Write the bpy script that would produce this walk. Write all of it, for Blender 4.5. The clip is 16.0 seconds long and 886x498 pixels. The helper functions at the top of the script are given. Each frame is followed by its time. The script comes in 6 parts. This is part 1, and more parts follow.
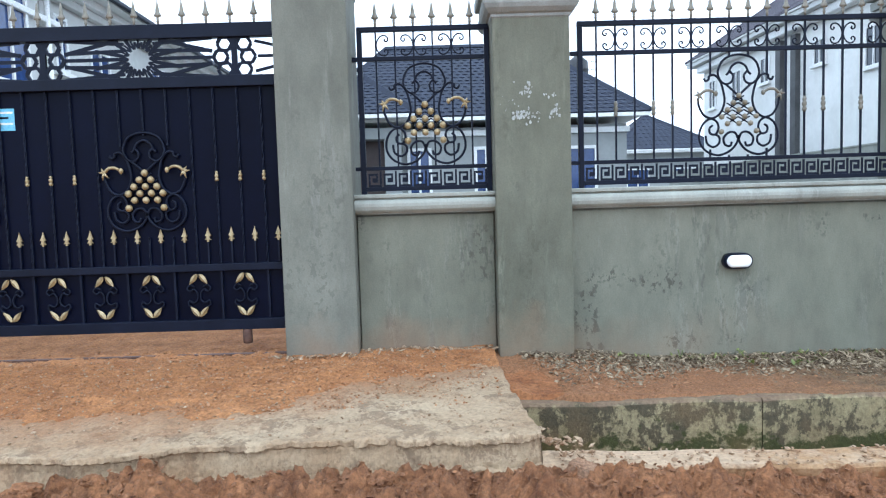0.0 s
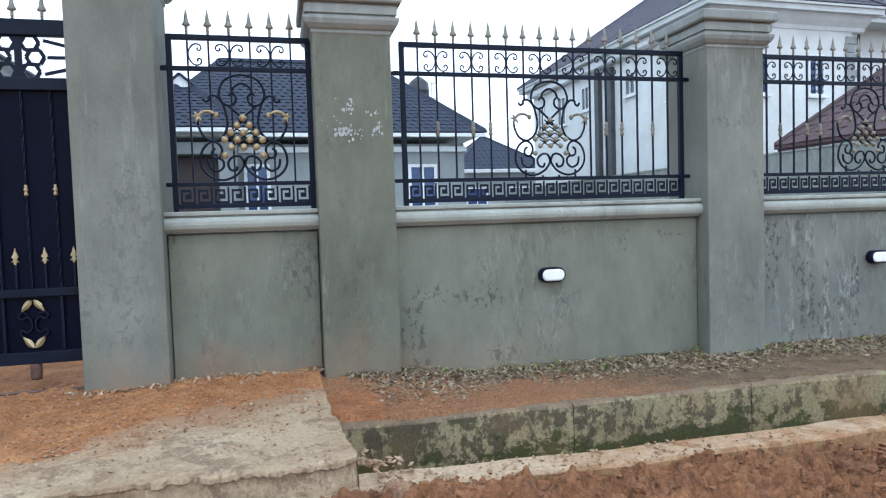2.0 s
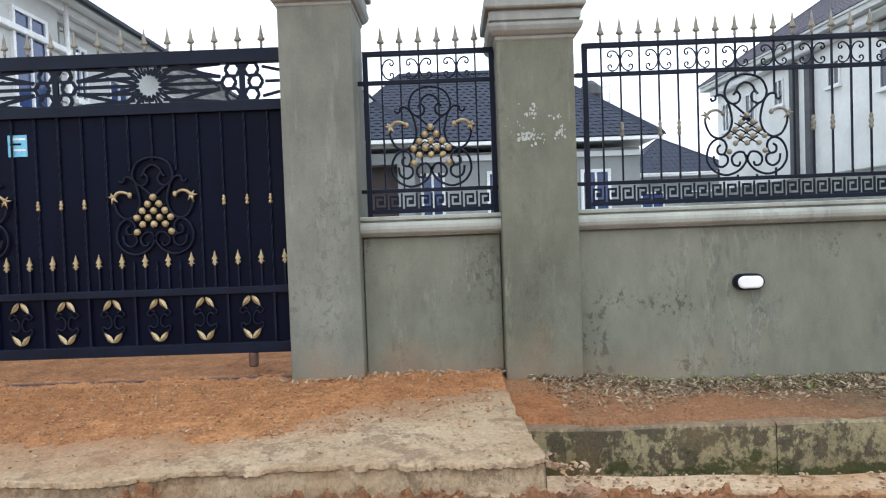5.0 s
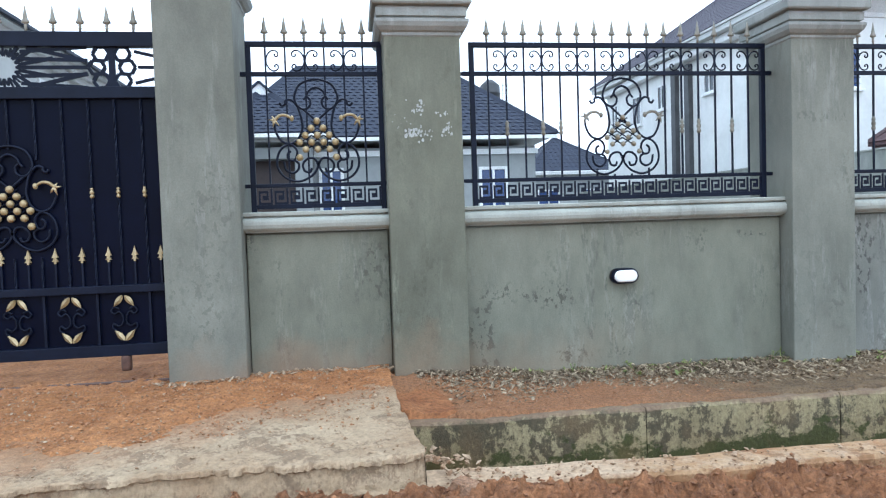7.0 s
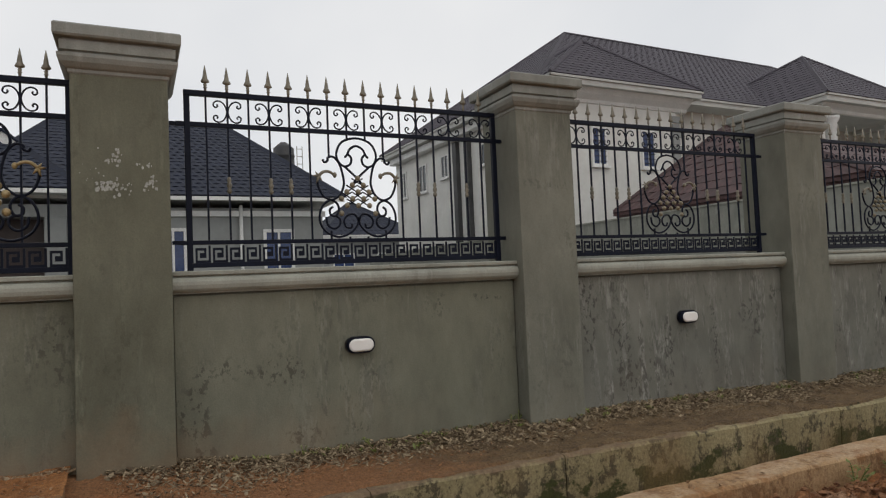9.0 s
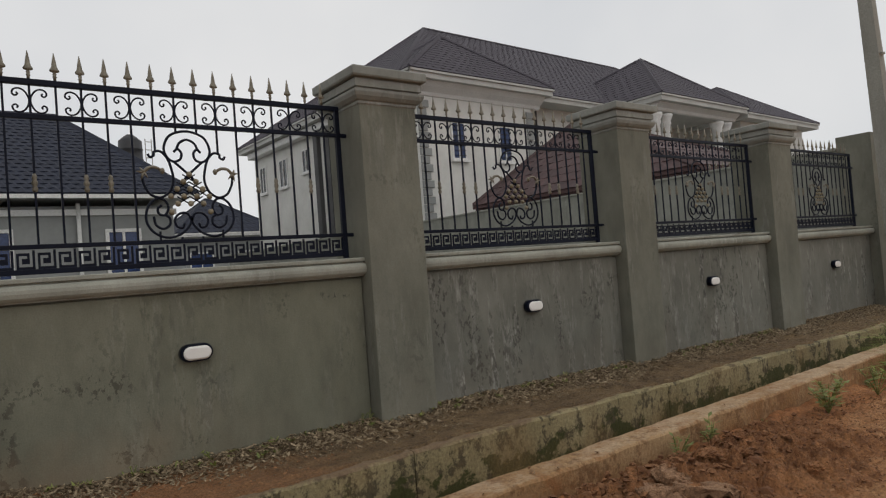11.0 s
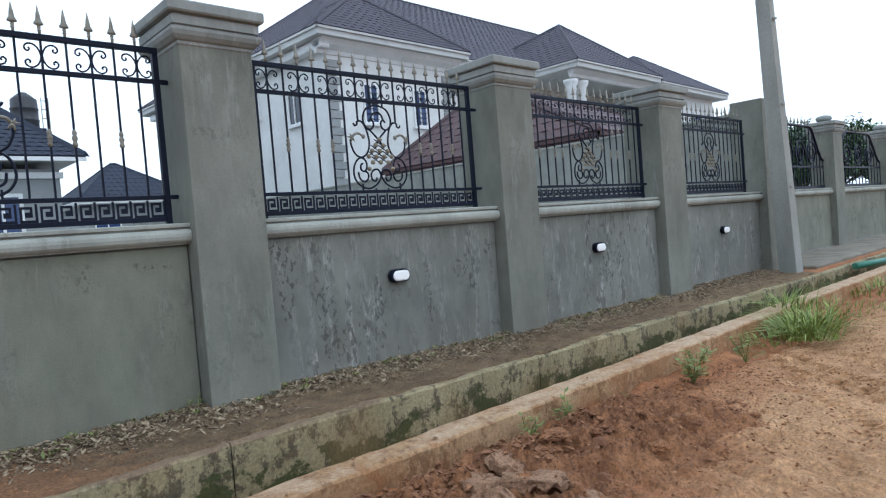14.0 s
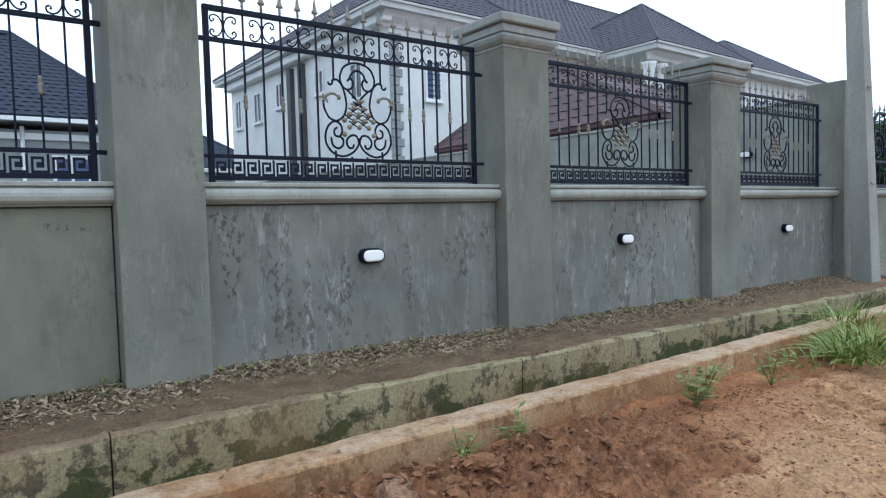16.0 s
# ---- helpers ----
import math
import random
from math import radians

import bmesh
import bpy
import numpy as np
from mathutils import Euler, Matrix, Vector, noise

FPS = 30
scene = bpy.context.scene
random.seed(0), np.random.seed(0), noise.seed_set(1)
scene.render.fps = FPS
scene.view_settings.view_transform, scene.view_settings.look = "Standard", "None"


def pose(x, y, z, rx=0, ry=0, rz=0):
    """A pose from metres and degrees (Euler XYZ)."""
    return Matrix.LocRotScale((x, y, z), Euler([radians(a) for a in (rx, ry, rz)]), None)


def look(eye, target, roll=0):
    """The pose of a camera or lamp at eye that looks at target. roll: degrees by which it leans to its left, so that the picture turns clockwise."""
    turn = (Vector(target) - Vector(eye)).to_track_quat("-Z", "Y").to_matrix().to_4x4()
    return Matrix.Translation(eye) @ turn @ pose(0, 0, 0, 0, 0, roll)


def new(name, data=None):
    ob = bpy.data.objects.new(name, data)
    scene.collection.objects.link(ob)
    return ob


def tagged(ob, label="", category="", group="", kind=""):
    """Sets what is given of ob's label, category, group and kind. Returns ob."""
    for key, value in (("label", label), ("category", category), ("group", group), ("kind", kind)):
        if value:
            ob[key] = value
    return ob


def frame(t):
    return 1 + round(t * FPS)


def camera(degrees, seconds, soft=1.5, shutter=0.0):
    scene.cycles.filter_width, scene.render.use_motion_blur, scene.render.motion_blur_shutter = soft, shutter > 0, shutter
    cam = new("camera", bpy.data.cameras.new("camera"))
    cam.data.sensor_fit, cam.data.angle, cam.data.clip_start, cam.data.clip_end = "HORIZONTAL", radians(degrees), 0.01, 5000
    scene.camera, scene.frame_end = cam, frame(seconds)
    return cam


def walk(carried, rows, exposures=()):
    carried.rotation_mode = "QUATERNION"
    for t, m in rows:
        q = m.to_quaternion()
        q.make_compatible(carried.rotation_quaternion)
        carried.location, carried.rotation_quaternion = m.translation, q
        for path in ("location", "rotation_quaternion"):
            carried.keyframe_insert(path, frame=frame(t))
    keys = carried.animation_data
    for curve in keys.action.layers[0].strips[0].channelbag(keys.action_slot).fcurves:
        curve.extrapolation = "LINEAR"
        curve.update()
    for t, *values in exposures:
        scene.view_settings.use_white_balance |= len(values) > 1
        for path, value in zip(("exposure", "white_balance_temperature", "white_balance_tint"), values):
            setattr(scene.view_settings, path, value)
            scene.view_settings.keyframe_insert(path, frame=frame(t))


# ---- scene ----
cam = camera(68.3, 16.0, 1.2)
PATH = [
    (0, (0.069, -0.080, 1.316), (0.086, 1.915, 1.181), -1.7),
    (0.5, (0.078, -0.073, 1.308), (0.170, 1.921, 1.189), -1.8),
    (1, (0.134, -0.073, 1.306), (0.325, 1.915, 1.209), -1.7),
    (1.5, (0.178, -0.055, 1.300), (0.550, 1.908, 1.194), -1.7),
    (2, (0.223, -0.043, 1.313), (0.704, 1.896, 1.217), -1.8),
    (2.5, (0.251, -0.047, 1.323), (0.799, 1.875, 1.263), -1.8),
    (3, (0.265, -0.058, 1.334), (0.834, 1.860, 1.321), -1.8),
    (3.5, (0.269, -0.062, 1.328), (0.796, 1.867, 1.363), -2.7),
    (4, (0.242, -0.065, 1.298), (0.616, 1.900, 1.312), -3.3),
    (4.5, (0.144, -0.055, 1.277), (0.232, 1.943, 1.248), -2.5),
    (4.7, (0.131, -0.056, 1.293), (0.102, 1.943, 1.252), -2.1),
    (6.8, (0.191, -0.062, 1.288), (0.394, 1.925, 1.196), -1.5),
    (7, (0.233, -0.052, 1.291), (0.502, 1.928, 1.211), -1.9),
    (7.5, (0.317, -0.057, 1.285), (0.717, 1.900, 1.190), -2.8),
    (8, (0.405, 0.040, 1.270), (0.939, 1.968, 1.255), -2.6),
    (8.5, (0.620, 0.144, 1.270), (1.300, 2.024, 1.331), -1.2),
    (9, (0.795, 0.163, 1.287), (1.647, 1.970, 1.378), -2.5),
    (9.5, (0.966, 0.116, 1.294), (2.004, 1.822, 1.405), -1.7),
    (9.7, (1.004, 0.093, 1.307), (2.114, 1.755, 1.396), -2.3),
    (11.8, (0.955, 0.176, 1.270), (2.164, 1.768, 1.328), -4.4),
    (12, (0.997, 0.131, 1.255), (2.210, 1.719, 1.338), -3.8),
    (12.5, (1.141, 0.081, 1.257), (2.417, 1.621, 1.278), -3.8),
    (13, (1.279, 0.139, 1.237), (2.619, 1.622, 1.191), -4.1),
    (13.5, (1.485, 0.208, 1.234), (2.800, 1.714, 1.179), -3.3),
    (14, (1.726, 0.158, 1.240), (3.079, 1.629, 1.173), -4.6),
    (14.5, (1.961, 0.064, 1.244), (3.300, 1.547, 1.149), -2.3),
    (15, (2.193, 0.166, 1.226), (3.579, 1.605, 1.133), -1.4),
    (15.5, (2.428, 0.234, 1.237), (3.759, 1.724, 1.145), -3.6),
    (16, (2.721, 0.185, 1.157), (3.893, 1.802, 1.052), -1.5),
]
# the clip's own camera brightens and cools its picture, and darkens it again: seconds, stops, kelvin, tint
EXPOSURES = [
    (0, 1.4, 5420, 5), (1, 1.38, 5420, 5), (1.5, 1.22, 5420, 5), (2.5, 0.98, 5420, 5), (3, 0.52, 5680, 6), (3.5, 0.2, 6500, 9), (4, 0.3, 7000, 11),
    (4.5, 0.9, 6500, 10), (4.7, 1.05, 6300, 9), (6.8, 1.4, 5420, 5), (7.5, 1.2, 5420, 5), (8, 0.95, 5420, 5), (8.5, 0.0, 6600, 8),
    (9, -0.12, 7100, 11), (9.7, -0.25, 7100, 11), (11.8, -0.25, 7200, 11), (12.5, -0.1, 7200, 11), (13, 0.5, 6500, 9), (13.5, 0.53, 5750, 7),
    (14, 0.7, 5550, 6), (15, 0.8, 5450, 5), (16, 0.78, 5450, 5),
]
walk(cam, [(t, look(eye, target, roll)) for t, eye, target, roll in PATH], EXPOSURES)

# ---- world, sun, exposure ----
world = bpy.data.worlds.new("overcast")
world.use_nodes = True
scene.world = world
wn, wl = world.node_tree.nodes, world.node_tree.links
wn.clear()
w_out = wn.new("ShaderNodeOutputWorld")
w_bg = wn.new("ShaderNodeBackground")
w_sky = wn.new("ShaderNodeTexSky")
w_sky.sky_type, w_sky.sun_disc = "NISHITA", False
w_sky.sun_elevation, w_sky.sun_rotation = radians(58), radians(200)
w_coord = wn.new("ShaderNodeTexCoord")
w_noise = wn.new("ShaderNodeTexNoise")
w_noise.inputs["Scale"].default_value, w_noise.inputs["Detail"].default_value = 2.2, 4
w_ramp = wn.new("ShaderNodeValToRGB")
w_ramp.color_ramp.elements[0].position, w_ramp.color_ramp.elements[0].color = 0.3, (7.7, 8.35, 9.3, 1)
w_ramp.color_ramp.elements[1].position, w_ramp.color_ramp.elements[1].color = 0.75, (9.5, 10.0, 10.7, 1)
w_mix = wn.new("ShaderNodeMixRGB")
w_mix.inputs[0].default_value = 0.93
wl.new(w_coord.outputs["Generated"], w_noise.inputs["Vector"])
wl.new(w_noise.outputs["Fac"], w_ramp.inputs[0])
wl.new(w_sky.outputs[0], w_mix.inputs[1])
wl.new(w_ramp.outputs[0], w_mix.inputs[2])
wl.new(w_mix.outputs[0], w_bg.inputs[0])
wl.new(w_bg.outputs[0], w_out.inputs[0])
w_bg.inputs["Strength"].default_value = 0.1

sun = new("sun", bpy.data.lights.new("sun", "SUN"))
sun.data.energy, sun.data.angle, sun.data.color = 0.35, radians(35), (1, 0.97, 0.92)
sun.matrix_world = look((0, 0, 0), (-0.25, 0.62, -0.95))


# ---- materials ----
def shader(name, rough=0.8, metal=0.0):
    m = bpy.data.materials.new(name)
    m.use_nodes = True
    b = m.node_tree.nodes["Principled BSDF"]
    b.inputs["Roughness"].default_value, b.inputs["Metallic"].default_value = rough, metal
    return m, m.node_tree.nodes, m.node_tree.links, b


def noise_node(nodes, links, scale, detail=5, stretch=(1, 1, 1), rough=0.6):
    geo = nodes.new("ShaderNodeNewGeometry")
    mp = nodes.new("ShaderNodeMapping")
    mp.inputs["Scale"].default_value = stretch
    links.new(geo.outputs["Position"], mp.inputs[0])
    n = nodes.new("ShaderNodeTexNoise")
    n.inputs["Scale"].default_value, n.inputs["Detail"].default_value, n.inputs["Roughness"].default_value = scale, detail, rough
    links.new(mp.outputs[0], n.inputs["Vector"])
    return n.outputs["Fac"]


def ramp(nodes, links, fac, stops):
    r = nodes.new("ShaderNodeValToRGB")
    e = r.color_ramp.elements
    while len(e) < len(stops):
        e.new(0.5)
    for el, (p, c) in zip(e, stops):
        el.position = p
        el.color = (*c, 1) if len(c) == 3 else c
    links.new(fac, r.inputs[0])
    return r.outputs[0]


def mix(nodes, links, fac, a, b, mode="MIX"):
    n = nodes.new("ShaderNodeMixRGB")
    n.blend_type = mode
    for i, v in enumerate((fac, a, b)):
        if isinstance(v, (int, float)):
            n.inputs[i].default_value = v
        elif isinstance(v, tuple):
            n.inputs[i].default_value = (*v, 1)
        else:
            links.new(v, n.inputs[i])
    return n.outputs[0]


def bump(nodes, links, bsdf, fac, strength, dist):
    n = nodes.new("ShaderNodeBump")
    n.inputs["Strength"].default_value, n.inputs["Distance"].default_value = strength, dist
    links.new(fac, n.inputs["Height"])
    links.new(n.outputs[0], bsdf.inputs["Normal"])


def plain(name, a, b, rough=0.7, metal=0.0, scale=6, fine=60, relief=0.15, dist=0.003, stretch=(1, 1, 1), low=0.72):
    """Two tones mixed by a broad noise, with fine grain in colour and relief."""
    m, n, l, p = shader(name, rough, metal)
    broad = noise_node(n, l, scale, 5, stretch)
    grain = noise_node(n, l, fine, 4)
    c = ramp(n, l, broad, [(0.32, a), (0.68, b)])
    g = ramp(n, l, grain, [(0.3, (low,) * 3), (0.7, (1 + 0.4 * (1 - low),) * 3)])
    l.new(mix(n, l, 1.0, c, g, "MULTIPLY"), p.inputs["Base Color"])
    if relief:
        bump(n, l, p, grain, relief, dist)
    return m


def worn_mask(n, l, fac, worn, much=0.2):
    """Raises a noise round given places (x, z, half width, half height), where the skin has flaked."""
    if not worn:
        return fac
    geo, sep = n.new("ShaderNodeNewGeometry"), n.new("ShaderNodeSeparateXYZ")
    l.new(geo.outputs["Position"], sep.inputs[0])
    for x, z, w, h in worn:
        flat = n.new("ShaderNodeCombineXYZ")
        for axis, c, k in (("X", x, w), ("Z", z, h)):
            sub = n.new("ShaderNodeMath")
            sub.operation = "SUBTRACT"
            sub.inputs[1].default_value = c
            l.new(sep.outputs[axis], sub.inputs[0])
            div = n.new("ShaderNodeMath")
            div.operation = "DIVIDE"
            div.inputs[1].default_value = k
            l.new(sub.outputs[0], div.inputs[0])
            l.new(div.outputs[0], flat.inputs[axis])
        far = n.new("ShaderNodeVectorMath")
        far.operation = "LENGTH"
        l.new(flat.outputs[0], far.inputs[0])
        near = n.new("ShaderNodeMapRange")
        for i, v in enumerate((0.3, 1.2, much, 0.0)):
            near.inputs[i + 1].default_value = v
        l.new(far.outputs["Value"], near.inputs[0])
        add = n.new("ShaderNodeMath")
        l.new(fac, add.inputs[0])
        l.new(near.outputs[0], add.inputs[1])
        fac = add.outputs[0]
    return fac


def stucco(name, a, b, streak=(0.16, 0.17, 0.15), amount=0.55, pale=(0.5, 0.52, 0.48), spread=0.05, scars=0.35, worn=()):
    """Cement render: broad clouded greys, thin runs of dark and pale drips, flaking scars, trowel grain."""
    m, n, l, p = shader(name, 0.86)
    cloud = noise_node(n, l, 0.9, 4)
    mid = noise_node(n, l, 3.2, 7, (1, 1, 0.55), 0.55)
    trowel = noise_node(n, l, 16, 6, (1, 1, 0.35), 0.6)
    grain = noise_node(n, l, 110, 4)
    runs = noise_node(n, l, 8, 7, (1.3, 1, 0.16), 0.65)
    ragged = noise_node(n, l, 15, 8, (1.2, 1, 0.6), 0.75)
    pales = noise_node(n, l, 8, 7, (1.3, 1, 0.15), 0.66)
    where = noise_node(n, l, 1.15, 4, (1, 1, 0.8))
    c = ramp(n, l, cloud, [(0.3, a), (0.7, b)])
    c = mix(n, l, 1.0, c, ramp(n, l, mid, [(0.3, (0.8,) * 3), (0.7, (1.14,) * 3)]), "MULTIPLY")
    c = mix(n, l, 1.0, c, ramp(n, l, trowel, [(0.32, (0.93,) * 3), (0.68, (1.06,) * 3)]), "MULTIPLY")
    place = ramp(n, l, where, [(0.44, (spread,) * 3), (0.6, (1, 1, 1))])
    f2 = mix(n, l, 1.0, ramp(n, l, pales, [(0.53, (0, 0, 0)), (0.64, (0.75,) * 3)]), place, "MULTIPLY")
    c = mix(n, l, f2, c, pale)
    broken = mix(n, l, 0.42, runs, ragged)
    f = mix(n, l, 1.0, ramp(n, l, broken, [(0.53, (0, 0, 0)), (0.565, (amount,) * 3)]), place, "MULTIPLY")
    c = mix(n, l, f, c, streak)
    flake = noise_node(n, l, 21, 5, (1, 1, 0.75), 0.68)
    spot = noise_node(n, l, 1.9, 3, (1, 1, 0.7))
    spot = worn_mask(n, l, spot, worn, 0.25)
    scar = mix(n, l, 1.0, ramp(n, l, flake, [(0.53, (0, 0, 0)), (0.565, (1, 1, 1))]), ramp(n, l, spot, [(0.56, (0, 0, 0)), (0.66, (scars,) * 3)]), "MULTIPLY")
    c = mix(n, l, scar, c, tuple(v * 0.5 for v in a))
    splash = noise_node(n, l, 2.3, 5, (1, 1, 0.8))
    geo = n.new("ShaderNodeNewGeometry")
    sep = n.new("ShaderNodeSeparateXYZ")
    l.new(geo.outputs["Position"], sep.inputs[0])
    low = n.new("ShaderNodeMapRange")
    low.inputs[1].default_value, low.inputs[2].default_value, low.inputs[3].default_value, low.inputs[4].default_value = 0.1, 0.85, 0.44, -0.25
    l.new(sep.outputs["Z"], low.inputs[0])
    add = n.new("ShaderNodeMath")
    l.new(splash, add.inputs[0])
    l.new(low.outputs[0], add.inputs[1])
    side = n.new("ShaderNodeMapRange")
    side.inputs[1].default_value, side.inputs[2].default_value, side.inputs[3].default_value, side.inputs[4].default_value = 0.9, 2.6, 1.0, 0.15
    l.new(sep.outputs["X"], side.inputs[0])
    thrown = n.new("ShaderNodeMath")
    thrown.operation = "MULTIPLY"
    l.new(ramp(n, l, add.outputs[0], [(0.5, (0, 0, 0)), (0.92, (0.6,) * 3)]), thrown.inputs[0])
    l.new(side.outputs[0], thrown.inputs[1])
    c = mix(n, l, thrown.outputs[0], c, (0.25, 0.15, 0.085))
    c = mix(n, l, 1.0, c, ramp(n, l, grain, [(0.3, (0.9,) * 3), (0.7, (1.07,) * 3)]), "MULTIPLY")
    l.new(c, p.inputs["Base Color"])
    relief = mix(n, l, 0.4, mix(n, l, 0.5, trowel, grain), mix(n, l, 0.5, scar, f), "SUBTRACT")
    bump(n, l, p, relief, 0.45, 0.006)
    return m


def region_mask(n, l, y_edge, x_lo, x_hi, shift, sign, soft, wander=1.0):
    """1 where sign * (y - edge) is positive; the edge shifts between x_lo and x_hi and wanders with a noise."""
    geo, sep, mx, mr = (n.new("ShaderNode" + k) for k in ("NewGeometry", "SeparateXYZ", "MapRange", "MapRange"))
    l.new(geo.outputs["Position"], sep.inputs[0])
    l.new(sep.outputs["X"], mx.inputs[0])
    for k, v in enumerate((x_lo, x_hi, -y_edge, -y_edge - shift)):
        mx.inputs[k + 1].default_value = v
    add, add2, mul = (n.new("ShaderNodeMath") for _ in range(3))
    l.new(sep.outputs["Y"], add.inputs[0])
    l.new(mx.outputs[0], add.inputs[1])
    mul.operation = "MULTIPLY_ADD"
    l.new(noise_node(n, l, 2.2, 10, rough=0.75), mul.inputs[0])
    mul.inputs[1].default_value, mul.inputs[2].default_value = wander, -0.5 * wander
    l.new(add.outputs[0], add2.inputs[0])
    l.new(mul.outputs[0], add2.inputs[1])
    l.new(add2.outputs[0], mr.inputs[0])
    for k, v in enumerate((-soft, soft, 0.0 if sign > 0 else 1.0, 1.0 if sign > 0 else 0.0)):
        mr.inputs[k + 1].default_value = v
    return mr.outputs[0]


def soil(name, a, b, c3, pebble=35, over=None):
    m, n, l, p = shader(name, 0.93)
    broad = noise_node(n, l, 0.9, 6)
    mid = noise_node(n, l, 6, 7)
    fine = noise_node(n, l, pebble, 6, rough=0.75)
    c = ramp(n, l, broad, [(0.3, a), (0.55, b), (0.75, c3)])
    c = mix(n, l, 0.5, c, ramp(n, l, mid, [(0.3, tuple(v * 0.6 for v in a)), (0.7, tuple(min(1, v * 1.2) for v in c3))]))
    if over:
        c = mix(n, l, region_mask(n, l, *over[1]), over[0], c)
    c = mix(n, l, 1.0, c, ramp(n, l, fine, [(0.32, (0.5,) * 3), (0.68, (1.5,) * 3)]), "MULTIPLY")
    l.new(c, p.inputs["Base Color"])
    bump(n, l, p, mix(n, l, 0.6, mid, fine), 1.0, 0.035)
    return m


def mossy(name, base_a, base_b, moss, dark, soil_tint, moss_low, moss_high, damp=None, dirt=None, crust=None):
    """Old concrete drain: stained, dark weeping marks and moss where damp gathers."""
    m, n, l, p = shader(name, 0.9)
    broad = noise_node(n, l, 2.0, 6)
    grain = noise_node(n, l, 45, 5)
    spots = noise_node(n, l, 3.0, 10, (1, 1, 1.3), 0.7)
    weep = noise_node(n, l, 7, 12, (1, 1, 0.75), 0.78)
    if damp:
        weep = worn_mask(n, l, weep, ((0.8, -0.05, 0.8, 0.5), (1.5, 0.1, 1.2, 0.1), (5.0, -0.02, 0.8, 0.06)), 0.055)
    c = ramp(n, l, broad, [(0.3, base_a), (0.7, base_b)])
    c = mix(n, l, ramp(n, l, weep, [(0.515, (0, 0, 0)), (0.565, (0.85,) * 3)]), c, dark)
    if damp:
        geo, sep, low, add = (n.new("ShaderNode" + k) for k in ("NewGeometry", "SeparateXYZ", "MapRange", "Math"))
        l.new(geo.outputs["Position"], sep.inputs[0])
        l.new(sep.outputs["Z"], low.inputs[0])
        for k, v in enumerate((damp[0], damp[1], 0.1, -0.16)):
            low.inputs[k + 1].default_value = v
        l.new(spots, add.inputs[0])
        l.new(low.outputs[0], add.inputs[1])
        spots = add.outputs[0]
    c = mix(n, l, ramp(n, l, spots, [(moss_low, (0, 0, 0)), (moss_high, (0.95,) * 3)]), c, moss)
    s2 = noise_node(n, l, 1.4, 4)
    c = mix(n, l, ramp(n, l, s2, [(0.5, (0, 0, 0)), (0.75, (0.6,) * 3)]), c, soil_tint)
    if crust:
        geo, sep, top, add = (n.new("ShaderNode" + k) for k in ("NewGeometry", "SeparateXYZ", "MapRange", "Math"))
        l.new(geo.outputs["Position"], sep.inputs[0])
        l.new(sep.outputs["Z"], top.inputs[0])
        for k, v in enumerate((crust[3], crust[3] + 0.06, -0.25, 0.3)):
            top.inputs[k + 1].default_value = v
        l.new(noise_node(n, l, 5.0, 8, rough=0.75), add.inputs[0])
        l.new(top.outputs[0], add.inputs[1])
        c = mix(n, l, ramp(n, l, add.outputs[0], [(0.55, (0, 0, 0)), (0.75, (0.9,) * 3)]), c, crust[:3])
    if dirt:
        c = mix(n, l, region_mask(n, l, *dirt[1]), c, dirt[0])
    c = mix(n, l, 1.0, c, ramp(n, l, grain, [(0.3, (0.7,) * 3), (0.7, (1.15,) * 3)]), "MULTIPLY")
    l.new(c, p.inputs["Base Color"])
    bump(n, l, p, mix(n, l, 0.5, weep, grain), 0.9, 0.018)
    return m


def varied(name, a, b, rough=0.8, scale=30):
    """Each loose piece takes its own tone."""
    m, n, l, p = shader(name, rough)
    geo = n.new("ShaderNodeNewGeometry")
    c = ramp(n, l, geo.outputs["Random Per Island"], [(0.0, a), (1.0, b)])
    g = noise_node(n, l, scale, 4)
    l.new(mix(n, l, 1.0, c, ramp(n, l, g, [(0.3, (0.6,) * 3), (0.7, (1.2,) * 3)]), "MULTIPLY"), p.inputs["Base Color"])
    bump(n, l, p, g, 0.5, 0.006)
    return m


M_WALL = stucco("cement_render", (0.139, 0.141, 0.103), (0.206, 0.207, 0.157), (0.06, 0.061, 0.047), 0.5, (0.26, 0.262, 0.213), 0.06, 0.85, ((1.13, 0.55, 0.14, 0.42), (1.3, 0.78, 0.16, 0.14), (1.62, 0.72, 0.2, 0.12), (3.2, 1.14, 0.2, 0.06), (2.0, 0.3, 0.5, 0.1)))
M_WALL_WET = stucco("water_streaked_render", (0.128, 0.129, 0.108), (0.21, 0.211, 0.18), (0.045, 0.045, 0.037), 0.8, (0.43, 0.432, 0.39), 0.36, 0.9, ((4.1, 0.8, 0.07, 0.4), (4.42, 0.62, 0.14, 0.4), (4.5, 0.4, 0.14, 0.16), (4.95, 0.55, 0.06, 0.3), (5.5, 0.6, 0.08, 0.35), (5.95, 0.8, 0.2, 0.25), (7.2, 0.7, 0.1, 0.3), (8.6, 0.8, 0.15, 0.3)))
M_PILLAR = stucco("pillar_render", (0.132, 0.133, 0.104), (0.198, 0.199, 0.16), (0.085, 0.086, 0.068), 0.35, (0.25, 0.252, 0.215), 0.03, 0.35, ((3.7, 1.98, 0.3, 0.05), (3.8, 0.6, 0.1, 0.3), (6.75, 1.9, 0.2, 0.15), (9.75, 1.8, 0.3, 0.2)))
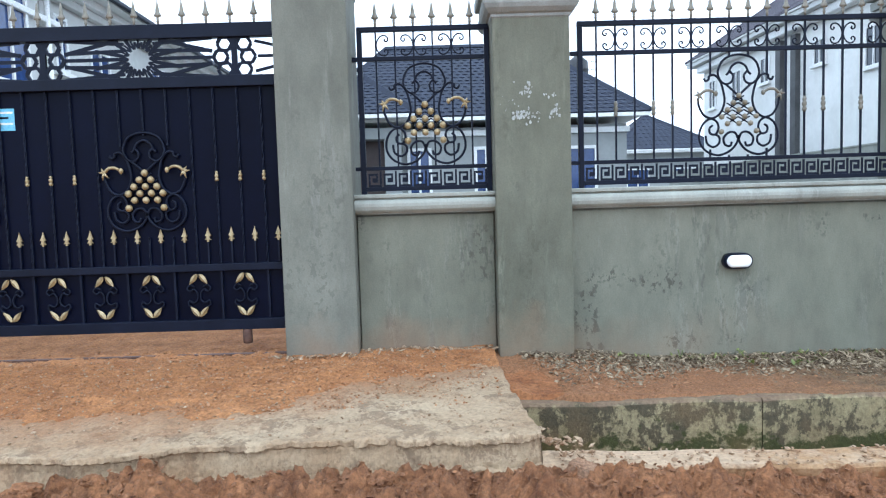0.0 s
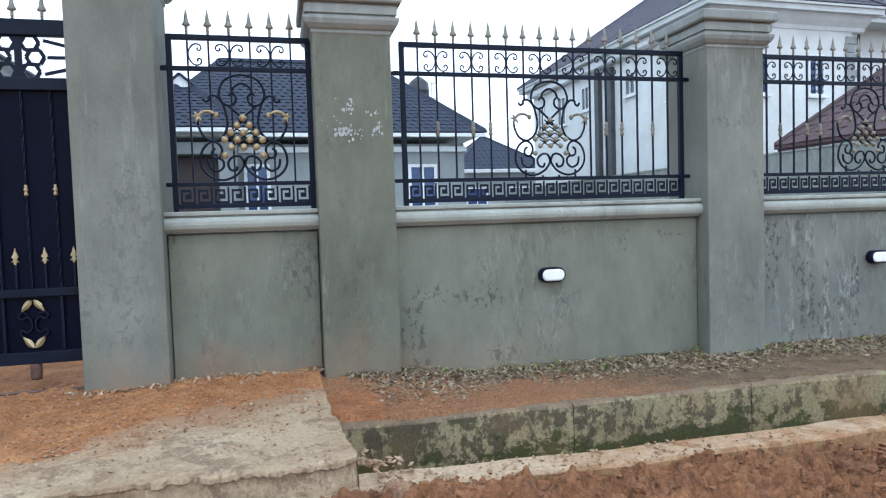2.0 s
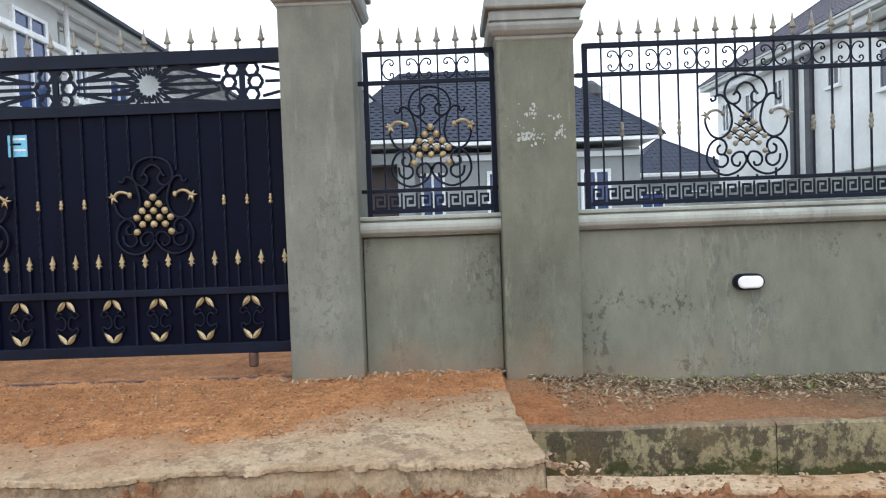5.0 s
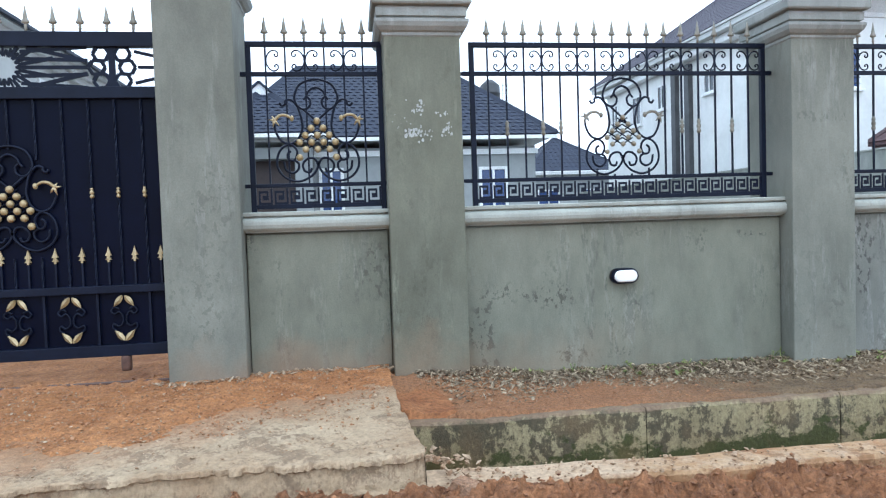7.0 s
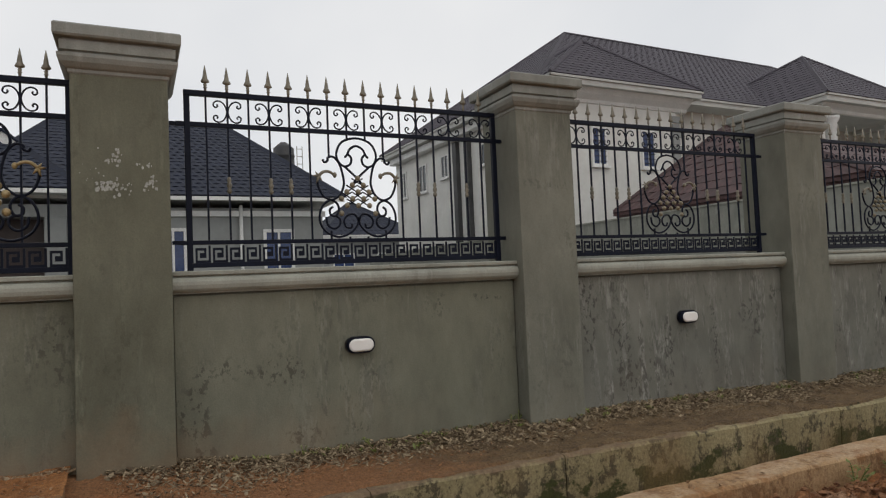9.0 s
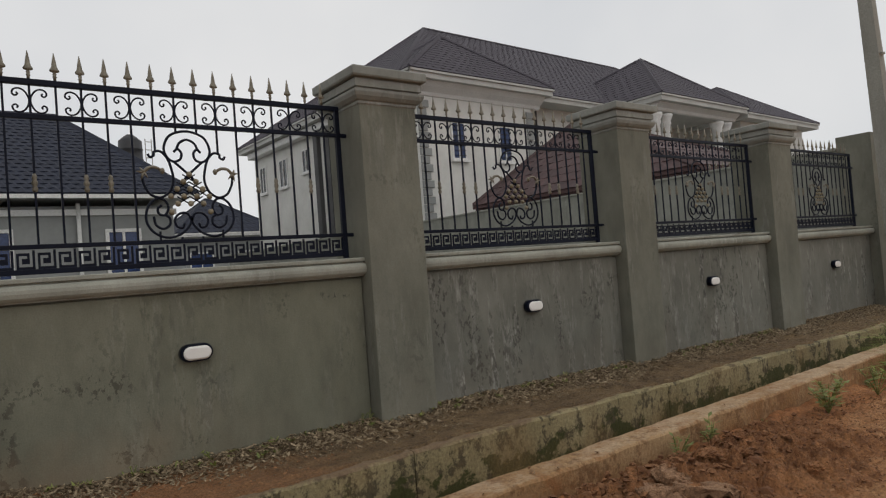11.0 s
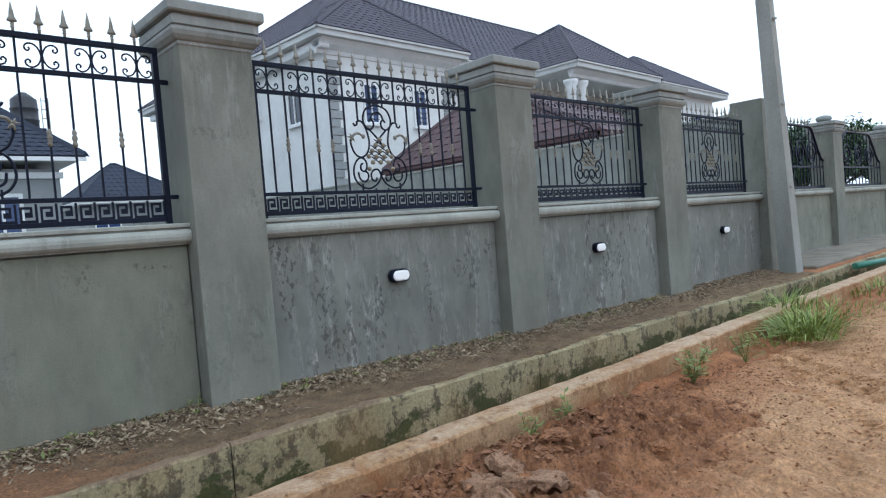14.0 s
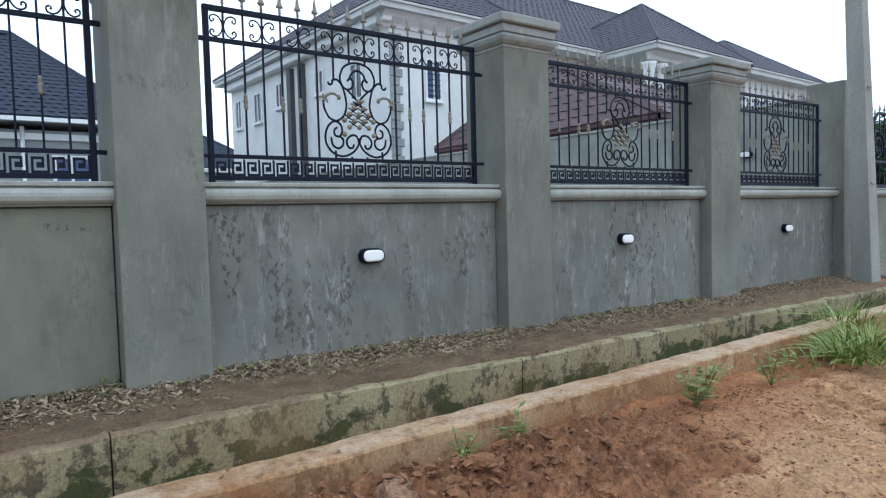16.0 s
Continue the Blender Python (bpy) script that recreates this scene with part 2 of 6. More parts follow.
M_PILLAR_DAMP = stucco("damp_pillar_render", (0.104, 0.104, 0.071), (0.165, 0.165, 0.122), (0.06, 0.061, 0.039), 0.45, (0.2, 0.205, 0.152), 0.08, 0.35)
M_CAP = stucco("cast_moulding", (0.215, 0.222, 0.2), (0.28, 0.288, 0.262), (0.12, 0.125, 0.11), 0.4, (0.38, 0.39, 0.36))
M_LEDGE = stucco("ledge_render", (0.255, 0.26, 0.222), (0.35, 0.355, 0.305), (0.15, 0.15, 0.125), 0.3, (0.44, 0.45, 0.4))
M_DIVISION = stucco("boundary_render", (0.2, 0.205, 0.175), (0.28, 0.285, 0.25), (0.11, 0.11, 0.09), 0.4, (0.33, 0.335, 0.3))
# blue of haze and glare over the iron is mixed into its base colour
M_IRON = plain("black_iron_haze_tint", (0.004, 0.006, 0.014), (0.008, 0.011, 0.024), 0.42, 0.0, 5, 120, 0.08, 0.001)
M_SHEET = plain("dark_navy_gate_sheet", (0.0011, 0.0019, 0.0085), (0.0019, 0.0033, 0.0135), 0.42, 0.0, 3, 90, 0.05, 0.001)
M_GOLD = plain("gold_paint", (0.31, 0.225, 0.1), (0.46, 0.36, 0.2), 0.4, 0.3, 20, 140, 0.1, 0.001)
M_BRONZE = plain("dull_bronze_paint", (0.19, 0.16, 0.105), (0.3, 0.26, 0.18), 0.5, 0.2, 20, 140, 0.1, 0.001)
M_TIP = plain("tarnished_gold_paint", (0.15, 0.134, 0.1), (0.25, 0.226, 0.175), 0.5, 0.2, 18, 120, 0.1, 0.001)
for m in (M_IRON, M_SHEET):
    m.node_tree.nodes["Principled BSDF"].inputs["Specular IOR Level"].default_value = 0.14 if m is M_IRON else 0.08
# beyond y 4.72 unseen yards are grey, added to cool light bounced onto houses
M_SOIL = soil("red_soil_grey_yard", (0.21, 0.07, 0.022), (0.32, 0.12, 0.04), (0.4, 0.18, 0.07), 35, ((0.2, 0.195, 0.18), (4.72, -90.0, 90.0, 0.0, -1, 0.05, 0.06)))
M_DIRT = soil("orange_laterite_dust", (0.28, 0.1, 0.028), (0.39, 0.158, 0.05), (0.46, 0.22, 0.085), 50)
M_DUG = soil("churned_red_soil", (0.15, 0.054, 0.019), (0.27, 0.108, 0.04), (0.39, 0.185, 0.078), 45)
M_CLOD = varied("laterite_clod", (0.15, 0.06, 0.025), (0.27, 0.125, 0.055), 0.93, 60)
M_DIRTCLOD = varied("orange_crumb", (0.27, 0.115, 0.045), (0.43, 0.225, 0.11), 0.93, 80)
M_GRAVEL = varied("grey_gravel", (0.09, 0.054, 0.0288), (0.414, 0.32, 0.203), 0.9, 70)
M_STONE = varied("tan_stone", (0.25, 0.14, 0.07), (0.46, 0.34, 0.22), 0.92, 70)
M_CHUNK = soil("dried_grey_brown_mud", (0.22, 0.105, 0.052), (0.33, 0.175, 0.092), (0.44, 0.265, 0.155), 60)
M_SLAB = mossy("worn_concrete_slab", (0.31, 0.211, 0.12), (0.451, 0.338, 0.211), (0.29, 0.185, 0.1), (0.21, 0.14, 0.082), (0.32, 0.185, 0.09), 0.5, 0.8, None, ((0.31, 0.15, 0.065), (2.98, -1.2, 0.4, 1.0, 1, 0.3, 1.3)))
M_DRAIN = mossy("mossy_drain_concrete", (0.219, 0.177, 0.0884), (0.372, 0.312, 0.172), (0.045, 0.052, 0.009), (0.05, 0.04, 0.022), (0.27, 0.17, 0.075), 0.54, 0.585, (-0.12, 0.13), None, (0.2, 0.13, 0.078, 0.08))
M_VERGE = soil("brown_verge_soil", (0.107, 0.0656, 0.0312), (0.168, 0.107, 0.0517), (0.234, 0.152, 0.0771), 60, ((0.29, 0.135, 0.058), (6.0, 1.1, 3.3, -3.6, 1, 0.7, 3.0)))
M_ROAD = soil("pale_trodden_laterite", (0.36, 0.17, 0.066), (0.46, 0.245, 0.108), (0.54, 0.325, 0.165), 40, ((0.29, 0.11, 0.038), (1.45, 3.8, 7.8, 1.15, -1, 0.35, 1.5)))
M_KERB = mossy("soil_stained_kerb", (0.3, 0.16, 0.066), (0.46, 0.3, 0.16), (0.3, 0.135, 0.05), (0.2, 0.1, 0.042), (0.33, 0.16, 0.062), 0.5, 0.62, None, None, (0.5, 0.36, 0.23, 0.045))
M_PAVE = plain("grey_concrete_walk", (0.15, 0.125, 0.09), (0.26, 0.225, 0.17), 0.9, 0, 2.5, 40, 0.4, 0.006)
M_POLE = plain("cast_concrete_pole", (0.25, 0.25, 0.22), (0.34, 0.34, 0.3), 0.85, 0, 3, 60, 0.3, 0.004, (1, 1, 0.3))
M_WHITE = plain("white_house_paint", (0.6, 0.595, 0.56), (0.72, 0.715, 0.68), 0.75, 0, 0.8, 6, 0.05, 0.003, low=0.95)
M_CREAM = plain("grey_cream_house_paint", (0.24, 0.25, 0.245), (0.31, 0.32, 0.31), 0.8, 0, 0.8, 6, 0.05, 0.003, low=0.93)
M_CREAM_LIGHT = plain("pale_cream_house_paint", (0.46, 0.46, 0.44), (0.56, 0.56, 0.53), 0.8, 0, 0.8, 6, 0.05, 0.003, low=0.93)
M_TRIM = plain("white_trim_paint", (0.72, 0.72, 0.7), (0.82, 0.82, 0.8), 0.6, 0, 2, 40, 0.04, 0.002)
M_ROOF_DARK = varied("charcoal_roof_tile", (0.011, 0.016, 0.032), (0.016, 0.022, 0.043), 0.8, 8)
M_ROOF_BROWN = varied("brown_roof_tile", (0.046, 0.038, 0.052), (0.053, 0.044, 0.06), 0.7, 8)
M_ROOF_RED = varied("maroon_roof_tile", (0.048, 0.02, 0.02), (0.076, 0.034, 0.033), 0.6, 8)
M_GLASS = plain("blue_tinted_glass", (0.02, 0.04, 0.12), (0.03, 0.06, 0.17), 0.08, 0, 1, 10, 0)
M_PANE = plain("grey_window_glass", (0.03, 0.036, 0.045), (0.05, 0.058, 0.07), 0.1, 0, 1, 10, 0)
M_PIPE_DARK = plain("dark_grey_wall_strip", (0.05, 0.05, 0.052), (0.085, 0.085, 0.085), 0.7, 0, 2, 30, 0.05)
M_DARK = plain("dark_interior", (0.012, 0.01, 0.009), (0.03, 0.022, 0.018), 0.8, 0, 1, 20, 0)
M_BROWN = plain("brown_garage_door", (0.035, 0.02, 0.016), (0.06, 0.035, 0.028), 0.5, 0, 2, 30, 0.05)
M_TANK = plain("black_plastic_tank", (0.015, 0.016, 0.018), (0.03, 0.03, 0.033), 0.5, 0, 2, 40, 0.05)
M_RUBBER = plain("rusted_roller", (0.06, 0.03, 0.02), (0.12, 0.06, 0.04), 0.8, 0, 20, 100, 0.2)
M_FLECK = plain("plaster_fleck", (0.34, 0.35, 0.32), (0.46, 0.47, 0.44), 0.9, 0, 20, 80, 0.3)
M_LENS = plain("white_lamp_glass", (0.78, 0.77, 0.74), (0.86, 0.85, 0.82), 0.25, 0, 5, 60, 0.0, low=0.97)
M_BLADE = varied("grass_green", (0.13, 0.19, 0.028), (0.34, 0.38, 0.095), 0.6, 20)
M_WEED = varied("weed_leaf", (0.1, 0.135, 0.024), (0.24, 0.26, 0.066), 0.6, 20)
M_LEAF = varied("tree_leaf", (0.03, 0.07, 0.02), (0.07, 0.12, 0.035), 0.6, 5)
M_BARK = plain("bark", (0.1, 0.075, 0.05), (0.17, 0.13, 0.09), 0.9, 0, 8, 50, 0.5, 0.01)
M_STICKER = plain("blue_sticker", (0.12, 0.42, 0.6), (0.2, 0.5, 0.66), 0.4, 0, 30, 80, 0)
M_PIPE = plain("green_plastic_pipe", (0.035, 0.16, 0.1), (0.06, 0.22, 0.15), 0.5, 0, 6, 60, 0.05)


# ---- mesh helpers ----
def part(name, bm, material, parent=None, label=""):
    """Links a bmesh as one mesh object under a thing or a part."""
    me = bpy.data.meshes.new(name)
    bm.to_mesh(me)
    bm.free()
    me.materials.append(material)
    ob = new(name, me)
    ob.parent = parent
    if label:
        tagged(ob, label)
    return ob


def again(ob, parent, m):
    """The same mesh once more, as a part of its own."""
    o = new(ob.name.split(".")[0], ob.data)
    o.parent = parent
    o.matrix_basis = m
    return o


def empty(name, m=None):
    o = new(name)
    o.empty_display_size = 0.1
    if m is not None:
        o.matrix_basis = m
    return o


def box(bm, x0, x1, y0, y1, z0, z1, bevel=0.0):
    r = bmesh.ops.create_cube(bm, size=1)
    bmesh.ops.transform(bm, verts=r["verts"], matrix=Matrix.LocRotScale(((x0 + x1) / 2, (y0 + y1) / 2, (z0 + z1) / 2), None, (x1 - x0, y1 - y0, z1 - z0)))
    if bevel:
        edges = list({e for v in r["verts"] for e in v.link_edges})
        bmesh.ops.bevel(bm, geom=edges, offset=bevel, segments=2, profile=0.5, affect="EDGES")
    return bm


def lathe(bm, profile, n=10, centre=(0, 0, 0), squash=1.0):
    rings = []
    for r, z in profile:
        rings.append([bm.verts.new((centre[0] + r * math.cos(2 * math.pi * i / n), centre[1] + squash * r * math.sin(2 * math.pi * i / n), centre[2] + z)) for i in range(n)])
    for a, b in zip(rings, rings[1:]):
        for i in range(n):
            f = bm.faces.new((a[i], a[(i + 1) % n], b[(i + 1) % n], b[i]))
            f.smooth = True
    bm.faces.new(rings[0][::-1])
    bm.faces.new(rings[-1])
    return bm


def smooth_line(pts, steps=5):
    """A Catmull-Rom line through the points."""
    p = [Vector(v) for v in pts]
    p = [2 * p[0] - p[1]] + p + [2 * p[-1] - p[-2]]
    out = []
    for a, b, c, d in zip(p, p[1:], p[2:], p[3:]):
        for i in range(steps):
            t = i / steps
            out.append(0.5 * ((2 * b) + (c - a) * t + (2 * a - 5 * b + 4 * c - d) * t * t + (3 * b - a - 3 * c + d) * t ** 3))
    return out + [p[-2]]


def tube(bm, pts, r, n=6, taper=1.0):
    """A round bar along points that lie about in one upright plane."""
    pts = [Vector(p) for p in pts]
    rings = []
    for i, p in enumerate(pts):
        d = (pts[min(i + 1, len(pts) - 1)] - pts[max(i - 1, 0)]).normalized()
        side = d.cross(Vector((0, 1, 0)))
        if side.length < 1e-4:
            side = Vector((1, 0, 0))
        side.normalize()
        up = side.cross(d)
        k = r * (1 + (taper - 1) * i / max(1, len(pts) - 1))
        rings.append([bm.verts.new(p + k * (math.cos(2 * math.pi * j / n) * side + math.sin(2 * math.pi * j / n) * up)) for j in range(n)])
    for a, b in zip(rings, rings[1:]):
        for j in range(n):
            f = bm.faces.new((a[j], a[(j + 1) % n], b[(j + 1) % n], b[j]))
            f.smooth = True
    bm.faces.new(rings[0][::-1])
    bm.faces.new(rings[-1])
    return bm


def spiral(cx, cz, r0, r1, a0, a1, n=14):
    return [(cx + (r0 + (r1 - r0) * i / n) * math.cos(radians(a0 + (a1 - a0) * i / n)), 0, cz + (r0 + (r1 - r0) * i / n) * math.sin(radians(a0 + (a1 - a0) * i / n))) for i in range(n + 1)]


def moulding(bm, x0, x1, profile, ends=True):
    """Extrudes a y-z outline along x."""
    a = [bm.verts.new((x0, y, z)) for y, z in profile]
    b = [bm.verts.new((x1, y, z)) for y, z in profile]
    k = len(profile)
    for i in range(k):
        bm.faces.new((a[i], b[i], b[(i + 1) % k], a[(i + 1) % k]))
    bm.faces.new(a[::-1])
    bm.faces.new(b)
    bmesh.ops.recalc_face_normals(bm, faces=bm.faces)
    return bm


def ring_cap(bm, cx, cy, half_x, half_y, profile):
    """Stacks square rings (overhang, z) into a pillar's cap."""
    rings = [[bm.verts.new((cx + sx * (half_x + o), cy + sy * (half_y + o), z)) for sx, sy in ((-1, -1), (1, -1), (1, 1), (-1, 1))] for o, z in profile]
    for a, b in zip(rings, rings[1:]):
        for i in range(4):
            bm.faces.new((a[i], a[(i + 1) % 4], b[(i + 1) % 4], b[i]))
    bm.faces.new(rings[0][::-1])
    bm.faces.new(rings[-1])
    return bm


def fbm(x, y, z=0.0, octaves=4):
    return noise.fractal((x, y, z), 0.7, 2.0, octaves)


# ---- ground ----
FRONT, FACE, RAIL_Y = 4.34, 4.48, 4.575   # pillar fronts, wall face, railing plane


def smoothstep(a, b, v):
    t = min(1, max(0, (v - a) / (b - a)))
    return t * t * (3 - 2 * t)


def lumps(x, y, s, seed=0.3):
    """Broken plates of mud: each with its own height and tilt, cracks between."""
    d, p = noise.voronoi((x * s + 0.35 * fbm(x * s, y * s, 31), y * s, seed))
    c = p[0]
    own = noise.noise((c.x * 7.3, c.y * 7.3, 4.0))
    tilt = (x * s - c.x) * noise.noise((c.x * 5.1, c.y * 5.1, 9.0)) + (y * s - c.y) * noise.noise((c.x * 3.7, c.y * 3.7, 2.0))
    return smoothstep(0.0, 0.22, d[1] - d[0]) * (0.55 + 0.9 * own + 0.8 * tilt)


def road_height(x, y):
    z = -0.10 + (0.07 - 0.065 * smoothstep(2.6, 4.2, x)) * smoothstep(1.6, 2.75, y)
    z += 0.1 * smoothstep(3.2, 0.9, x) * smoothstep(1.9, 2.55, y)
    rough = smoothstep(9.5, 4.5, x) * smoothstep(0.2, 1.6, y)
    z += 0.035 * fbm(x * 0.6, y * 0.6) + 0.012 * fbm(x * 3, y * 3, 3)
    z += rough * (0.05 * abs(fbm(x * 3.1, y * 3.1, 8)) + 0.02 * fbm(x * 9, y * 9, 5) + 0.035 * lumps(x, y, 5.5) * smoothstep(0.0, 0.35, fbm(x * 0.9, y * 1.3, 17) + 0.15))
    u, v = (x - 7.2) * 0.643 + (y - 2.15) * 0.766, (y - 2.15) * 0.643 - (x - 7.2) * 0.766
    for off in (0.0, -0.2, -0.62):
        d = abs(v - off - 0.04 * math.sin(u * 1.3))
        z -= 0.048 * smoothstep(0.1, 0.07, d) * (0.3 + 0.7 * (math.sin(u * 52 + 30 * d) > 0)) * smoothstep(4.6, 5.6, x)
    z += 0.014 * fbm(x * 5, y * 5, 14) * smoothstep(5.0, 7.0, x)
    return z


def bank_height(x, y):
    z = 0.128 + 0.03 * smoothstep(3.95, 4.45, y) - 0.055 * smoothstep(3, 9, x)
    z += 0.045 * smoothstep(1.6, 0.7, x) + 0.06 * smoothstep(1.7, 0.65, x) * smoothstep(3.88, 4.4, y)
    return z + 0.008 * fbm(x * 2.5, y * 4, 2) + 0.005 * fbm(x * 12, y * 12, 4)


def ground_height(x, y):
    if y > 5:
        return 0.2 + 0.05 * fbm(x * 0.2, y * 0.2)
    if y > 3.72:
        return bank_height(x, y) if x > 0.55 else 0.2
    if y > 2.86:
        return -0.32 + 0.02 * fbm(x * 3, y * 3) if x > 0.4 else 0.05
    below = 0.07 * smoothstep(-7.5, -7.0, x) * smoothstep(2.4, 2.25, y) * smoothstep(-2.9, -1.6, y) if x < 29 else 0.0
    return road_height(x, y) - below


def axis(lo, hi, step, far):
    mid = list(np.arange(lo, hi + 1e-6, step))
    out, d, v = [], step, hi
    while v < far:
        d *= 1.35
        v += d
        out.append(v)
    low, d, v = [], step, lo
    while v > -far:
        d *= 1.35
        v -= d
        low.append(v)
    return low[::-1] + mid + out


def build_ground():
    xs, ys = axis(-4.5, 14.0, 0.06, 1800), axis(0.4, 5.0, 0.045, 1800)
    verts = [(x, y, ground_height(x, y)) for y in ys for x in xs]
    w = len(xs)
    faces = [(j * w + i, j * w + i + 1, (j + 1) * w + i + 1, (j + 1) * w + i) for j in range(len(ys) - 1) for i in range(w - 1)]
    me = bpy.data.meshes.new("ground")
    me.from_pydata(verts, [], faces)
    me.polygons.foreach_set("use_smooth", [True] * len(faces))
    me.materials.append(M_SOIL)
    tagged(new("ground", me), "rutted red laterite earth of the road, grey unseen yards added to cool bounced light", "ground", kind="structure")


build_ground()


def sheet(name, xs, ys, height, material, label, category, thick=0.0, kind="structure"):
    bm = bmesh.new()
    g = [[bm.verts.new((x, y, height(x, y))) for x in xs] for y in ys]
    for r0, r1 in zip(g, g[1:]):
        for i in range(len(xs) - 1):
            f = bm.faces.new((r0[i], r0[i + 1], r1[i + 1], r1[i]))
            f.smooth = True
    if thick:
        for row, flip in ((g[0], True), (g[-1], False), ([r[0] for r in g], False), ([r[-1] for r in g], True)):
            low = [bm.verts.new((v.co.x, v.co.y, v.co.z - thick)) for v in row]
            for i in range(len(row) - 1):
                q = (row[i], row[i + 1], low[i + 1], low[i])
                bm.faces.new(q[::-1] if flip else q)
    ob = part(name, bm, material)
    return tagged(ob, label, category, kind=kind)


def slab_right(y):
    return 0.50 - 0.05 * (y - 2.7) + 0.02 * fbm(y * 3, 8)


# concrete apron in front of the gate, bridging the drain
def build_apron():
    bm = bmesh.new()
    us, vs = [(i / 620) ** 0.75 for i in range(621)], [(i / 64) ** 1.4 for i in range(65)]

    def chip(x):
        """Bites out of the crust's edge, each with its own depth."""
        d, p = noise.voronoi((x * 6.0 + 0.5 * fbm(x * 3, 3), 0.2, 0.7))
        return 0.06 * max(0, noise.noise((p[0].x * 6.1, 1.0, 3.0)) - 0.05) + 0.005 * fbm(x * 18, 4) + 0.007 * fbm(x * 55, 2)
    g = []
    for v in vs:
        row = []
        for u in us:
            x = -7.0 + u * (slab_right(2.74 + v * 2.2) + 7.0)
            front = 2.74 + 0.04 * min(0, x) + 0.04 * fbm(x * 1.6, 3.3) + chip(x)
            y = front + v * (4.95 - front)
            z = 0.285 + 0.012 * fbm(x * 2, y * 2, 1) + 0.007 * fbm(x * 9, y * 9, 2) + 0.007 * fbm(x * 25, y * 25, 2) + 0.005 * lumps(x, y, 16, 8.8) - 0.006 * (v == 0)
            z += 0.012 * lumps(x * 0.5, y * 1.4, 6.0, 2.2) * smoothstep(0.3, 0.0, v + 0.2 * fbm(x * 1.1, 7))
            row.append(bm.verts.new((x, y, z)))
        g.append(row)
    for r0, r1 in zip(g, g[1:]):
        for i in range(len(us) - 1):
            f = bm.faces.new((r0[i], r0[i + 1], r1[i + 1], r1[i]))
            f.smooth = True
    rows = [g[0]]
    for depth, push in ((0.018, 0.004), (0.028, -0.012), (0.06, -0.008), (0.1, 0.004), (0.13, 0.01), (0.142, 0.04), (0.18, 0.036), (0.25, 0.05), (0.45, 0.06)):
        row = []
        for v in g[0]:
            x = v.co.x
            crust = smoothstep(0.03, 0.025, depth)
            back = v.co.y * crust + (2.745 + 0.04 * min(0, x) + 0.04 * fbm(x * 1.6, 3.3)) * (1 - crust)
            n1 = 0.5 * fbm(x * 4, depth * 9, 3) + 0.5 * fbm(x * 13, depth * 40, 5) + 0.3 * fbm(x * 35, depth * 90, 6)
            row.append(bm.verts.new((x, back - push - 0.014 * n1, v.co.z - depth * (1 + 0.2 * fbm(x * 2.5, depth, 7)))))
        rows.append(row)
    for a, b in zip(rows, rows[1:]):
        for i in range(len(us) - 1):
            bm.faces.new((b[i], b[i + 1], a[i + 1], a[i]))
    side = [r[-1] for r in g]
    low2 = [bm.verts.new((v.co.x + 0.02, v.co.y, -0.3)) for v in side]
    for i in range(len(side) - 1):
        bm.faces.new((side[i + 1], side[i], low2[i], low2[i + 1]))
    bmesh.ops.recalc_face_normals(bm, faces=bm.faces)
    tagged(part("concrete_apron", bm, M_SLAB), "worn pale concrete apron before the gate, its edge broken", "pavement", kind="structure")


build_apron()


def dirt_height(x, y):
    edge = 3.25 + 0.25 * smoothstep(-1.2, 0.4, x) * 3.2 + 0.16 * fbm(x * 1.2, y * 1.2, 6)
    return 0.286 + 0.02 * smoothstep(edge - 0.25, edge + 0.35, y) - 0.03 * smoothstep(edge + 0.05, edge - 0.3, y) + 0.012 * fbm(x * 4, y * 8, 5) + 0.006 * fbm(x * 14, y * 22, 6) + 0.017 * lumps(x * 0.7, y, 13, 5.1) * smoothstep(edge - 0.1, edge + 0.3, y) + 0.004 * fbm(x * 35, y * 35, 8)


sheet("soil_layer", list(np.arange(-7, -4, 0.06)) + list(np.arange(-4, 0.46, 0.02)), list(np.arange(2.9, 4.6, 0.02)) + list(np.arange(4.6, 5.6, 0.1)), dirt_height, M_DIRT, "orange laterite soil spread over the concrete before the gate", "soil")


def wall_drop(x):
    return -0.0095 * min(9.0, max(0.0, x - 3.0))


def verge_height(x, y):
    crust = 0.148 + wall_drop(x) + 0.016 * fbm(x * 3, y * 5, 9) + 0.012 * lumps(x * 0.6, y, 11, 7.7)
    edge = 3.70 + 0.05 * fbm(x * 2.2, 1.5) + 0.022 * fbm(x * 11, 4.5)
    z = max(bank_height(x, y) + 0.008 + 0.012 * lumps(x, y, 9, 3.3), crust)
    return z - 0.06 * smoothstep(edge + 0.012, edge - 0.012, y) - 0.12 * smoothstep(0.85, 0.56, x) * smoothstep(4.2, 3.95, y)


sheet("verge", list(np.arange(0.4, 7.0, 0.02)) + list(np.arange(7.0, 12.8, 0.05)), list(np.arange(3.655, 3.8, 0.012)) + list(np.arange(3.8, 4.52, 0.02)), verge_height, M_VERGE, "brown soil verge between the fence and the drain", "verge")


def road_dust(x, y):
    return road_height(x, y) + 0.006 - 0.05 * smoothstep(2.35, 2.6, y) - 0.08 * smoothstep(-1.9, -2.9, y + 0.8 * fbm(x * 0.8, y * 0.8, 4))


